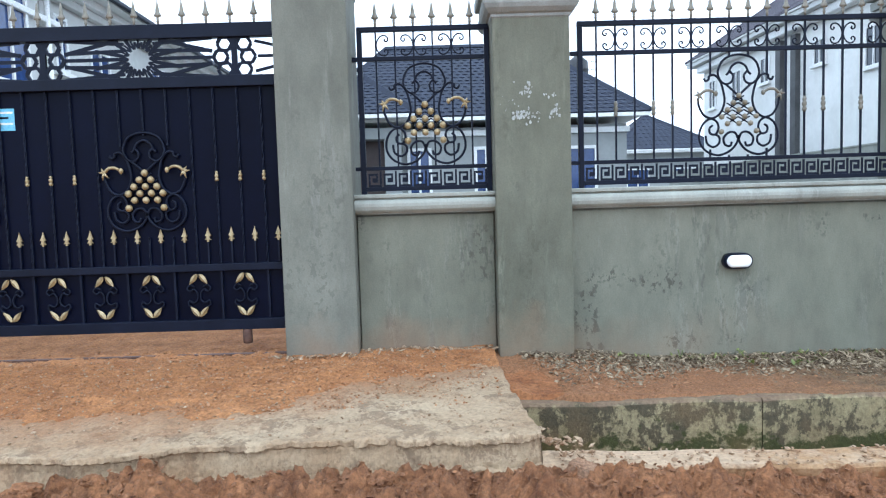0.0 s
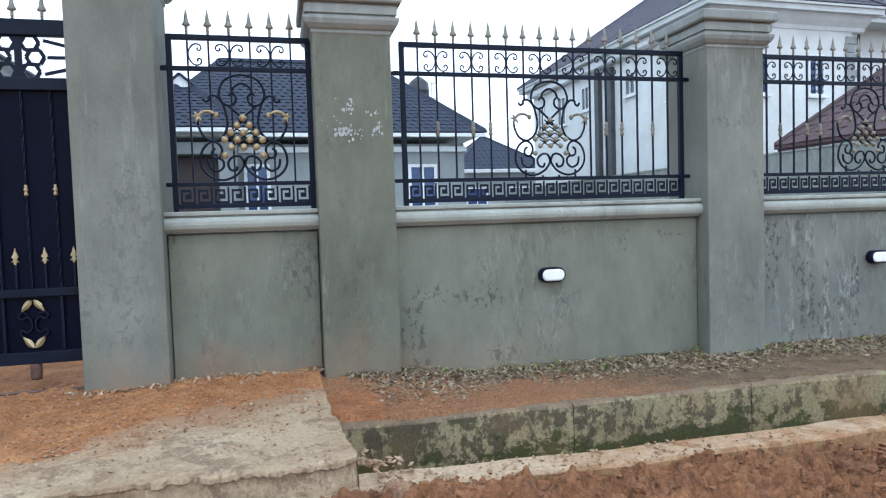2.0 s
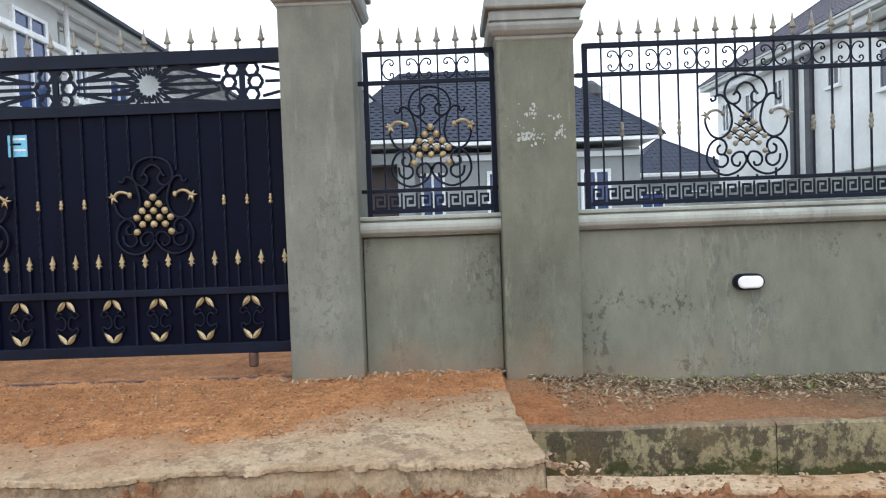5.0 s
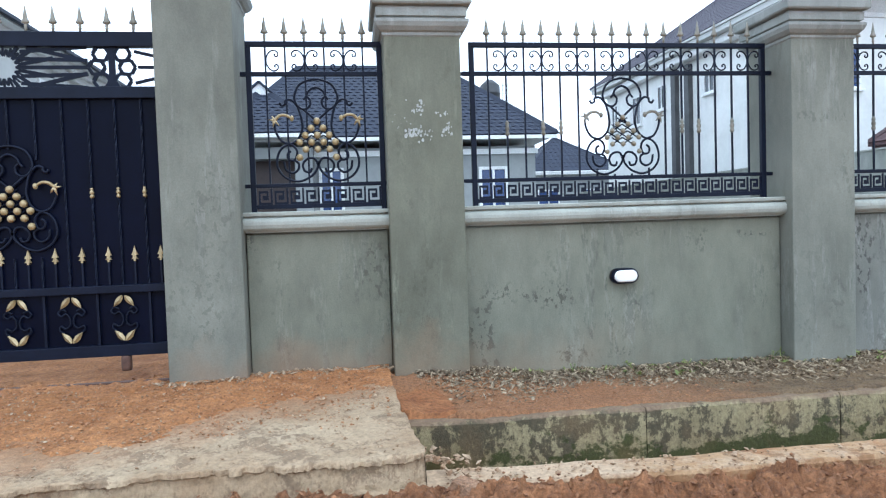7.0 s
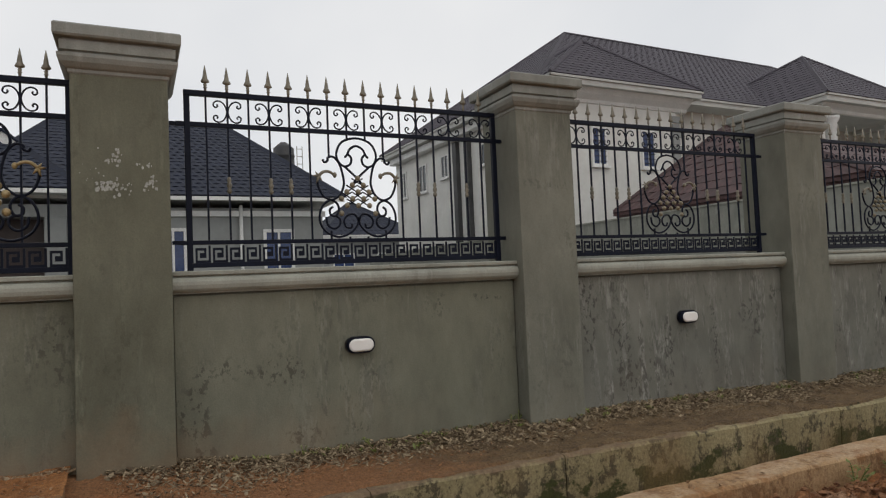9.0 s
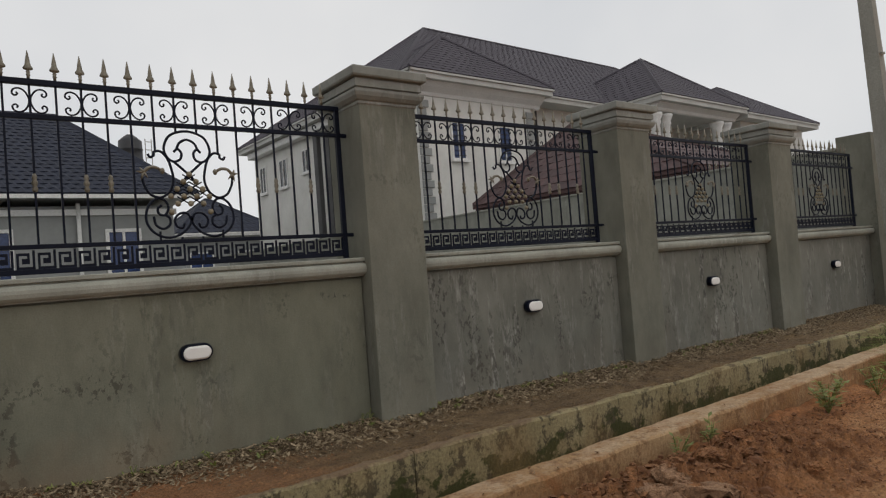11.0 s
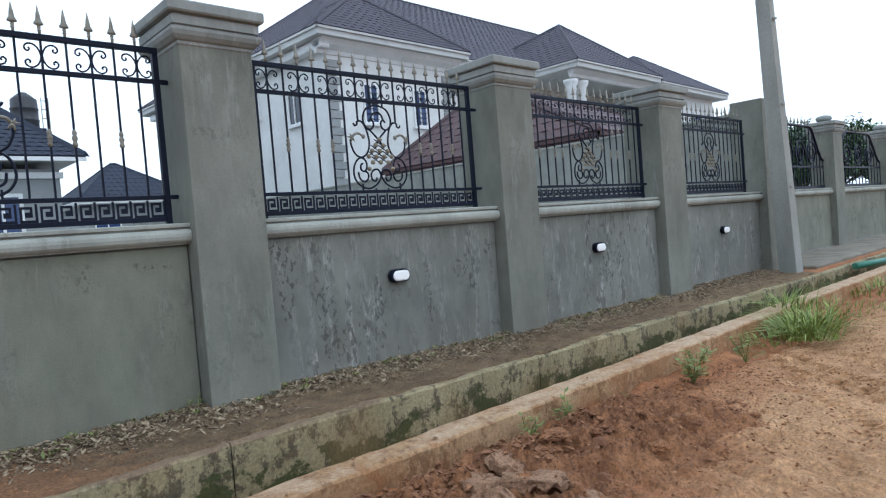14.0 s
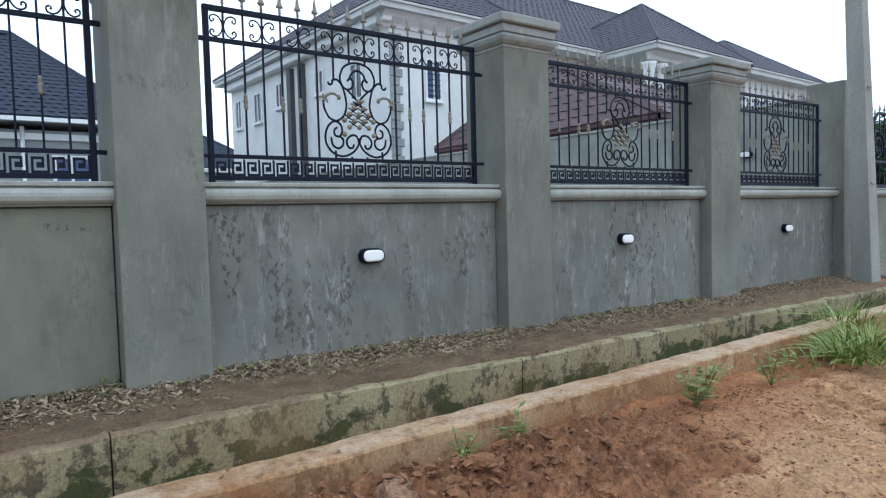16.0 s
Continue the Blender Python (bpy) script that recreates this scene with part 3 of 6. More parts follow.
sheet("road", list(np.arange(-9.0, 2.5, 0.12)) + list(np.arange(2.5, 4.8, 0.05)) + list(np.arange(4.8, 9.0, 0.025)) + list(np.arange(9.0, 30.0, 0.08)), list(np.arange(-3.8, 0.4, 0.1)) + list(np.arange(0.4, 2.72, 0.025)), road_dust, M_ROAD, "pale trodden laterite carriageway with tyre marks", "road")


def dug_height(x, y):
    k = smoothstep(6.7, 4.9, x) * smoothstep(1.5, 2.1, y + 0.25 * fbm(x * 1.2, 5)) * smoothstep(2.8, 2.6, y)
    ridge = 1 - abs(fbm(x * 2.4, y * 2.4, 1)) * 1.6
    z = road_height(x, y) - 0.03 + k * (0.03 + 0.04 * max(-0.5, ridge) + 0.05 * lumps(x, y, 4.2, 6.4) + 0.06 * lumps(x, y, 9) + 0.03 * lumps(x, y, 20, 1.7) + 0.02 * abs(fbm(x * 17, y * 17, 3)) + 0.01 * fbm(x * 40, y * 40, 4))
    return z


sheet("dug_soil", list(np.arange(-3.2, 7.5, 0.015)), list(np.arange(1.4, 2.8, 0.015)), dug_height, M_DUG, "churned clods of dug-up red soil along the kerb", "soil")


# drain: inner wall, kerb, broken end
def rough_beam(name, x0, x1, y0, y1, z0, z1, material, label, category, wob=0.012, drop=None, step=0.06):
    bm = bmesh.new()
    n = int((x1 - x0) / step)
    rows = []
    for i in range(n + 1):
        x = x0 + (x1 - x0) * i / n
        d = drop(x) if drop else 0.0
        top = z1 + d + wob * fbm(x * 1.7, 4, z1)
        fy = y0 + wob * fbm(x * 2.3, 9, z0)
        pts = [(fy, z0), (fy + 0.5 * wob * fbm(x * 6, 1, 5), (z0 + top) / 2), (fy + 0.2 * wob * fbm(x * 9, 2), top - 0.018), (fy + 0.014 + 0.5 * wob * abs(fbm(x * 8, 5)), top), ((y0 + y1) / 2, top + 0.3 * wob * fbm(x * 7, 3)), (y1, top - 0.004), (y1, z0)]
        rows.append([bm.verts.new((x, y, z)) for y, z in pts])
    for a, b in zip(rows, rows[1:]):
        for j in range(len(a) - 1):
            bm.faces.new((a[j], b[j], b[j + 1], a[j + 1]))
    bm.faces.new(rows[0])
    bm.faces.new(rows[-1][::-1])
    bmesh.ops.recalc_face_normals(bm, faces=bm.faces)
    return tagged(part(name, bm, material), label, category, kind="structure")


for x0, x1 in ((0.5, 1.93), (1.936, 3.217), (3.225, 5.9), (5.908, 8.9), (8.908, 30.0)):
    rough_beam("drain_wall", x0, x1, 3.64, 3.93, -0.4, 0.14, M_DRAIN, "old concrete drain wall stained with moss and dark runs", "drain", 0.011, wall_drop, 0.03)
rough_beam("drain_kerb", 0.42, 30.0, 2.80, 3.0, -0.4, 0.085, M_KERB, "concrete drain kerb stained with red soil", "kerb", 0.011, lambda x: 0.01 * smoothstep(3, 8, x) + 0.03 * smoothstep(2.0, 0.6, x), 0.03)


# ---- fence ----
LEDGE_PROFILE = [(4.70, 1.262), (4.452, 1.262), (4.45, 1.272), (4.425, 1.276), (4.408, 1.292), (4.401, 1.315), (4.402, 1.335), (4.412, 1.354), (4.43, 1.362), (4.45, 1.364), (4.45, 1.374), (4.422, 1.376), (4.42, 1.396), (4.428, 1.402), (4.70, 1.406)]
CAP_PROFILE = [(0.0, -0.03), (0.008, -0.022), (0.008, -0.004), (0.024, 0.004), (0.046, 0.028), (0.057, 0.055), (0.057, 0.074), (0.026, 0.078), (0.026, 0.09), (0.044, 0.096), (0.046, 0.15), (0.03, 0.153), (0.03, 0.163), (0.068, 0.167), (0.076, 0.178), (0.076, 0.232), (0.066, 0.242), (-0.1, 0.25)]


def pillar(x0, x1, top, cap=True, base=0.0, y0=FRONT, depth=0.52):
    cx, cy = (x0 + x1) / 2, y0 + depth / 2
    p = empty("fence_pillar", Matrix.Translation((cx, cy, base)))
    bm = box(bmesh.new(), x0 - cx, x1 - cx, -depth / 2, depth / 2, 0, top - base, 0.008)
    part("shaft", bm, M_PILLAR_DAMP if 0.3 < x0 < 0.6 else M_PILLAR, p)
    if cap:
        bm = ring_cap(bmesh.new(), 0, 0, (x1 - x0) / 2, depth / 2, [(o, top - base + z) for o, z in CAP_PROFILE])
        part("cap", bm, M_CAP, p, "stepped cast cement cap")
    return tagged(p, "grey cement-rendered square fence pillar" + (" with a stepped cap" if cap else ", plain top"), "pillar", "fence pillars")


def wall_panel(x0, x1, name):
    w = tagged(empty(name), "low grey-green cement-rendered fence wall, water-stained", "wall", kind="structure")
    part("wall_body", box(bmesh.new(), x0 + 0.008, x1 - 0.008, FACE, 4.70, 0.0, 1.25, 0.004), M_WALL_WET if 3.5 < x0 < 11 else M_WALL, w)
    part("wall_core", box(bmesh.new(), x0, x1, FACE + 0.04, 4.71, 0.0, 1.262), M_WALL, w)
    part("coping", moulding(bmesh.new(), x0, x1, LEDGE_PROFILE), M_LEDGE, w, "pale rounded cement coping")
    return w


PILLARS = [(-6.1, -5.6, 2.85), (-0.985, -0.49, 2.85), (0.475, 0.99, 2.57), (3.42, 3.925, 2.57), (6.408, 6.935, 2.57), (9.46, 10.06, 2.57)]
for a, b, t in PILLARS:
    pillar(a, b, t)
pillar(12.76, 13.3, 2.9, False)
BAYS = [(-0.49, 0.475), (0.99, 3.42), (3.925, 6.408), (6.935, 9.46), (10.06, 12.76)]
for k, (a, b) in enumerate(BAYS):
    wall_panel(a, b, "wall_fence_%d" % (k + 1))
wall_panel(-9.1, -6.1, "wall_fence_6")


# ---- wrought-iron pieces ----
U = 0.001387
MOTIF = [
    [(-45, 108), (-28, 130), (-35, 160), (-65, 172), (-95, 150), (-105, 105), (-75, 48), (0, 25), (75, 48), (105, 105), (95, 150), (65, 172), (35, 160), (28, 130), (45, 108)],
    [(-62, 126), (-48, 110), (-34, 82), (0, 65), (34, 82), (48, 110), (62, 126)],
    [(65, 172), (0, 232), (-30, 268)], [(-65, 172), (0, 232), (30, 268)],
]
HALF = [
    [(178, 140), (168, 154), (152, 146), (150, 130), (122, 126), (92, 160), (75, 220), (72, 265), (88, 310), (115, 335), (142, 342), (178, 325), (202, 280), (208, 238)],
    [(132, 378), (148, 392), (145, 418), (118, 424), (102, 392), (112, 360), (142, 345), (178, 366), (199, 410), (198, 462), (165, 508), (105, 530), (45, 510), (8, 470), (0, 430)],
    [(0, 452), (18, 418), (52, 418), (76, 445), (68, 478), (42, 484), (34, 464)],
    [(118, 424), (98, 440), (100, 470), (128, 488), (160, 470), (168, 430)],
]


def leaf_bm():
    """A cast leaf: an arched stalk with a bud at one end and pointed lobes at the other."""
    bm = bmesh.new()
    tube(bm, smooth_line([(0, -0.008, 0), (0.034, -0.016, 0.03), (0.074, -0.016, 0.034), (0.104, -0.01, 0.02)], 4), 0.0115, 6, 0.8)
    lathe(bm, [(0.002, -0.021), (0.012, -0.014), (0.0165, 0), (0.012, 0.014), (0.002, 0.021)], 8, (0.116, -0.012, 0.012))
    for ang, ln in ((118, 0.036), (172, 0.04), (-105, 0.05), (-50, 0.045)):
        c, s = math.cos(radians(ang)), math.sin(radians(ang))
        tube(bm, [(0, -0.01, 0), (0.5 * ln * c, -0.017, 0.5 * ln * s), (ln * c, -0.008, ln * s)], 0.0125, 6, 0.2)
    return bm


def motif(parent, cx, z_top, y, gold=True, scale=1.0, r=0.0085):
    """The vine: scrolls, grapes and two leaves, hung z_top down."""
    k = U * scale
    o = Matrix.Translation((cx, y, z_top))
    for line in MOTIF:
        s = part("vine_scroll", tube(bmesh.new(), smooth_line([(x * k, 0, -z * k) for x, z in line]), r), M_IRON, parent)
        s.matrix_basis = o
    for line in HALF:
        for sx in (1, -1):
            s = part("vine_scroll", tube(bmesh.new(), smooth_line([(sx * x * k, 0, -z * k) for x, z in line]), r), M_IRON, parent)
            s.matrix_basis = o
    ball = None
    for row, (z, n) in enumerate(((232, 1), (267, 2), (302, 3), (337, 4), (372, 3), (412, 2))):
        for i in range(n):
            x = (i - (n - 1) / 2) * (59 if n != 2 or row == 1 else 180)
            m = o @ Matrix.Translation((x * k, -0.008, -z * k))
            if ball is None:
                bm = lathe(bmesh.new(), [(0.004, -0.024), (0.016, -0.019), (0.0235, -0.006), (0.0235, 0.006), (0.016, 0.019), (0.004, 0.024)], 10)
                if not gold:
                    bmesh.ops.scale(bm, vec=(0.8, 0.8, 0.8), verts=bm.verts)
                ball = part("grape", bm, M_GOLD if gold else M_BRONZE, parent, "gold-painted round grape" if gold else "dull bronze grape boss")
                ball.matrix_basis = m
            else:
                again(ball, parent, m)
    for z, n in ((250, 1), (285, 2), (320, 3), (355, 2)):
        for i in range(n):
            x = (i - (n - 1) / 2) * 59
            s = part("grape_stem", tube(bmesh.new(), [(-29 * k, 0, 18 * k), (0, 0, 0), (29 * k, 0, -18 * k)], 0.005, 5), M_IRON, parent)
            s.matrix_basis = o @ Matrix.Translation((x * k, 0.004, -z * k))
            s = again(s, parent, o @ Matrix.Translation((x * k, 0.004, -z * k)) @ Matrix.Scale(-1, 4, (1, 0, 0)))
    for sx in (1, -1):
        lf = part("leaf", leaf_bm(), M_GOLD if gold else M_TIP, parent, "gold-painted cast leaf")
        lf.matrix_basis = o @ Matrix.Translation((sx * 205 * k, -0.004, -228 * k)) @ Matrix.Scale(-sx, 4, (1, 0, 0))


SPEAR = [(0.008, 0.0), (0.0085, 0.02), (0.013, 0.026), (0.008, 0.032), (0.012, 0.044), (0.007, 0.05), (0.025, 0.058), (0.0265, 0.066), (0.0155, 0.086), (0.011, 0.118), (0.002, 0.17)]


def twisted_bar(z0, z1, w=0.0065, twist=0.0):
    bm = bmesh.new()
    n = max(1, int((z1 - z0) / 0.05)) if twist else 1
    rings = []
    for i in range(n + 1):
        z, a = z0 + (z1 - z0) * i / n, radians(45 + twist * (z1 - z0) * i / n)
        rings.append([bm.verts.new((w * 1.3 * math.cos(a + j * math.pi / 2), w * 1.3 * math.sin(a + j * math.pi / 2), z)) for j in range(4)])
    for p, q in zip(rings, rings[1:]):
        for j in range(4):
            bm.faces.new((p[j], p[(j + 1) % 4], q[(j + 1) % 4], q[j]))
    bm.faces.new(rings[0][::-1])
    bm.faces.new(rings[-1])
    return bm


def c_scroll(side):
    """One C of a pair, open outwards, its back against the bar."""
    half = [(0.004, 0.0), (0.01, 0.03), (0.028, 0.058), (0.055, 0.07), (0.08, 0.06), (0.086, 0.038), (0.072, 0.026), (0.06, 0.036), (0.066, 0.046)]
    pts = smooth_line([(x, 0, z) for x, z in half[::-1]] + [(x, 0, -z) for x, z in half[1:]], 3)
    return tube(bmesh.new(), [(side * x, 0, z) for x, _, z in pts], 0.0055, 5)


KEY_ROWS = ("#######.", "#.....#.", "#.###.#.", "#.#...#.", "#.#...#.", "#.#####.", "#.......")


def key_panel(x0, x1, z0, z1):
    """A cut metal band: what is left between meander-shaped openings."""
    bm = bmesh.new()
    cell_z = (z1 - z0) / len(KEY_ROWS)
    units = max(1, round((x1 - x0) / 0.106))
    cell = (x1 - x0) / (units * len(KEY_ROWS[0]))
    for r, row in enumerate(KEY_ROWS):
        full = row * units
        i = 0
        while i < len(full):
            if full[i] == ".":
                j = i
                while j < len(full) and full[j] == ".":
                    j += 1
                box(bm, x0 + i * cell, x0 + j * cell, -0.004, 0.004, z1 - (r + 1) * cell_z, z1 - r * cell_z)
                i = j
            else:
                i += 1
    return bm


def railing(x0, x1, bars, scroll_first, ornament, collars, label):
    """Frame, bars with spear tips, C scrolls, meander band and vine, between two pillars."""
    top, second, key_top, low = 2.565, 2.345, 1.585, 1.404
    r = empty("fence_railing", Matrix.Translation(((x0 + x1) / 2, RAIL_Y, low)))
    cx = (x0 + x1) / 2

    def bar_box(name, a, b, z0, z1, d=0.017):
        part(name, box(bmesh.new(), a - cx, b - cx, -d, d, z0 - low, z1 - low, 0.003), M_IRON, r)
    bar_box("top_rail", x0, x1, top - 0.034, top, 0.0185)
    bar_box("second_rail", x0 - 0.05, x1 + 0.05, second - 0.015, second + 0.015, 0.013)
    bar_box("key_rail", x0 - 0.05, x1 + 0.05, key_top - 0.015, key_top + 0.012, 0.014)
    bar_box("bottom_rail", x0 + 0.036, x1 - 0.036, low + 0.02, low + 0.05, 0.0155)
    bar_box("end_post", x0, x0 + 0.036, low, top - 0.034)
    bar_box("end_post", x1 - 0.036, x1, low, top - 0.034)
    part("key_band", key_panel(x0 + 0.036 - cx, x1 - 0.036 - cx, 0.05, key_top - 0.02 - low), M_IRON, r, "black iron band cut with a meander")
    gap = (x1 - x0) / (bars + 1)
    mc = (bars + 1) / 2
    spear = long_bar = c_r = c_l = collar = None
    for i in range(1, bars + 1):
        x = x0 + gap * i - cx
        dx = abs(i - mc) * gap
        if spear is None:
            spear = part("spear_tip", lathe(bmesh.new(), SPEAR, 8, squash=0.6), M_TIP, r, "dull gold spear tip")
            spear.matrix_basis = Matrix.Translation((x, 0, top - low))
        else:
            again(spear, r, Matrix.Translation((x, 0, top - low)))
        if ornament and dx < 0.24:
            up = second - low - (0.04 if dx < 0.1 else 0.175)
            part("bar", twisted_bar(up, top - 0.034 - low), M_IRON, r).matrix_basis = Matrix.Translation((x, 0, 0))
            if dx < 0.24:
                part("bar", twisted_bar(key_top - low, second - low - (530 if dx < 0.15 else 500) * U), M_IRON, r).matrix_basis = Matrix.Translation((x, 0, 0))
        elif long_bar is None:
            long_bar = part("bar", twisted_bar(key_top - low, top - 0.034 - low), M_IRON, r)
            long_bar.matrix_basis = Matrix.Translation((x, 0, 0))
        else:
            again(long_bar, r, Matrix.Translation((x, 0, 0)))
        if i >= scroll_first and (i - scroll_first) % 2 == 0:
            m = Matrix.Translation((x, 0, (top - 0.034 + second) / 2 - low))
            for sx in (1, -1):
                if not ornament and i == 1 and sx < 0:
                    continue
                if sx > 0:
                    c_r = again(c_r, r, m) if c_r else part("scroll", c_scroll(1), M_IRON, r)
                    c_r.matrix_basis = m
                else:
                    c_l = again(c_l, r, m) if c_l else part("scroll", c_scroll(-1), M_IRON, r)
                    c_l.matrix_basis = m
        if i in collars:
            m = Matrix.Translation((x, 0, 1.955 - low))
            if collar is None:
                collar = part("collar", lathe(bmesh.new(), [(0.008, -0.055), (0.015, -0.045), (0.017, -0.035), (0.01, -0.02), (0.016, -0.008), (0.017, 0.006), (0.01, 0.018), (0.015, 0.03), (0.012, 0.044), (0.007, 0.055)], 8), M_TIP, r, "dull gold beaded collar")
                collar.matrix_basis = m
            else:
                again(collar, r, m)
    for x in (x0 - 0.035, x1 + 0.035):
        for z in (2.345, 1.585):
            part("fixing_lug", box(bmesh.new(), x - cx - 0.05, x - cx + 0.05, -0.01, 0.01, z - low - 0.012, z - low + 0.012, 0.002), M_IRON, r)
    motif(r, 0, second - low, 0, not ornament, 1.0)
    return tagged(r, label, "railing", "fence railings")


railing(-0.452, 0.472, 6, 1, False, (), "short black wrought-iron fence railing with gold grapes")
LONG = "black wrought-iron fence railing with spear tips and gold grapes"
railing(1.09, 3.365, 16, 2, True, (2, 4, 5, 12, 13, 15), LONG)
railing(4.02, 6.275, 16, 1, True, (2, 4, 5, 12, 13, 15), LONG)
railing(7.02, 9.362, 16, 1, True, (2, 4, 5, 12, 13, 15), LONG)
railing(10.14, 12.49, 16, 1, True, (2, 4, 5, 12, 13, 15), LONG)


# ---- wall lamps ----
def stadium(bm, half, r, y0, y1, inset=0.0, n=10):
    def ring(y, k):
        pts = []
        for sx, a0 in ((1, -90), (-1, 90)):
            for i in range(n + 1):
                a = radians(a0 + 180 * i / n)
                pts.append((sx * half + (r - k) * math.cos(a), y, (r - k) * math.sin(a)))
        return [bm.verts.new(p) for p in pts]
    rings = [ring(y0, 0), ring(y1 + 0.3 * (y0 - y1), 0), ring(y1 + 0.08 * (y0 - y1), inset * 0.5), ring(y1, inset)]
    for a, b in zip(rings, rings[1:]):
        for i in range(len(a)):
            f = bm.faces.new((a[i], b[i], b[(i + 1) % len(a)], a[(i + 1) % len(a)]))
            f.smooth = True
    bm.faces.new(rings[0])
    bm.faces.new(rings[-1][::-1])
    bmesh.ops.recalc_face_normals(bm, faces=bm.faces)
    return bm


def wall_lamp(x):
    lamp = empty("wall_lamp", Matrix.Translation((x, FACE, 0.864)))
    part("housing", stadium(bmesh.new(), 0.046, 0.056, 0.0, -0.058, 0.008), M_IRON, lamp, "black oval lamp housing")
    part("diffuser", stadium(bmesh.new(), 0.044, 0.043, -0.04, -0.068, 0.014), M_LENS, lamp, "white oval glass diffuser")
    return tagged(lamp, "oval white bulkhead lamp with a black rim, unlit", "lamp", "fence wall lamps")


for x in (2.165, 5.155, 8.105, 11.38):
    wall_lamp(x)


# ---- gate ----
GATE_Y = 4.47


def strip(bm, a, b, w=0.008, d=0.006):
    """A flat bar from a to b in the gate's plane, a hair thicker than the one before."""
    d += 0.00002 * (len(bm.verts) // 8)
    a, b = Vector((a[0], 0, a[1])), Vector((b[0], 0, b[1]))
    t = (b - a)
    n = Vector((-t.z, 0, t.x)).normalized() * w
    vs = []
    for y in (-d, d):
        vs.append([bm.verts.new(p + Vector((0, y, 0))) for p in (a - n, b - n, b + n, a + n)])
    for i in range(4):
        bm.faces.new((vs[0][i], vs[0][(i + 1) % 4], vs[1][(i + 1) % 4], vs[1][i]))
    bm.faces.new(vs[0][::-1])
    bm.faces.new(vs[1])


def hexagon(bm, cx, cz, r=0.051):
    pts = [(cx + r * math.cos(radians(60 * i)), cz + r * math.sin(radians(60 * i))) for i in range(6)]
    for i in range(6):
        strip(bm, pts[i], pts[(i + 1) % 6], 0.011)


def fret_panel(w, h):
    """Starburst in the middle, rays, and hexagons at both sides."""
    bm = bmesh.new()
    n = 16
    for i in range(n):
        a, b, c = (2 * math.pi * (i + k) / n for k in (0, 0.5, 1))
        inner, outer = 0.072, 0.115
        p = [(inner * math.cos(a), inner * math.sin(a)), (outer * math.cos(b), outer * math.sin(b)), (inner * math.cos(c), inner * math.sin(c))]
        strip(bm, p[0], p[1], 0.006)
        strip(bm, p[1], p[2], 0.006)
        strip(bm, p[0], (0.13 * math.cos(a), 0.13 * math.sin(a)), 0.006)
    for i in range(n):
        a = 2 * math.pi * (i + 0.5) / n
        reach = min(0.3, (h / 2) / max(0.05, abs(math.sin(a))))
        if reach > 0.13:
            strip(bm, (0.112 * math.cos(a), 0.112 * math.sin(a)), (reach * math.cos(a), reach * math.sin(a)), 0.011)
    for sx in (1, -1):
        for z0, z1 in ((0.0, 0.0), (0.055, 0.045), (-0.055, -0.045), (0.1, 0.13), (-0.1, -0.13)):
            strip(bm, (sx * 0.1, z0), (sx * 0.5, z1), 0.011)
        strip(bm, (sx * 0.14, h / 2), (sx * 0.5, 0.04), 0.012)
        strip(bm, (sx * 0.14, -h / 2), (sx * 0.5, -0.04), 0.012)
        for k in (-1, 0, 1):
            hexagon(bm, sx * (0.585 - (0.028 if k == 0 else 0)), k * 0.0865)
        strip(bm, (sx * 0.65, h / 2), (sx * 0.65, -h / 2), 0.02)
    return bm


def spear_small():
    bm = bmesh.new()
    outline = [(0.0, 0.09), (0.011, 0.05), (0.02, 0.03), (0.008, 0.026), (0.012, 0.012), (0.021, 0.002), (0.007, 0.004), (0.006, -0.012)]
    ring = outline + [(-x, z) for x, z in outline[::-1]][0:-1]
    f = [bm.verts.new((x, -0.009 if 0 < i < len(ring) - 1 else -0.004, z)) for i, (x, z) in enumerate(ring)]
    b = [bm.verts.new((x, 0.004, z)) for x, z in ring]
    for i in range(len(ring)):
        bm.faces.new((f[i], f[(i + 1) % len(ring)], b[(i + 1) % len(ring)], b[i]))
    bm.faces.new(f[::-1])
    bm.faces.new(b)
    bmesh.ops.recalc_face_normals(bm, faces=bm.faces)
    return bm


def tip_leaf():
    bm = bmesh.new()
    rows = [(0.0, 0.006), (0.02, 0.017), (0.045, 0.019), (0.07, 0.011), (0.088, 0.002)]
    l = [bm.verts.new((-w, -0.004, z)) for z, w in rows]
    r = [bm.verts.new((w, -0.004, z)) for z, w in rows]
    m = [bm.verts.new((0, -0.016, z)) for z, w in rows]
    b = [bm.verts.new((0, 0.003, z)) for z, w in rows]
    for i in range(4):
        for p, q in ((l, m), (m, r), (r, b), (b, l)):
            bm.faces.new((p[i], p[i + 1], q[i + 1], q[i]))
    bmesh.ops.recalc_face_normals(bm, faces=bm.faces)
    return bm


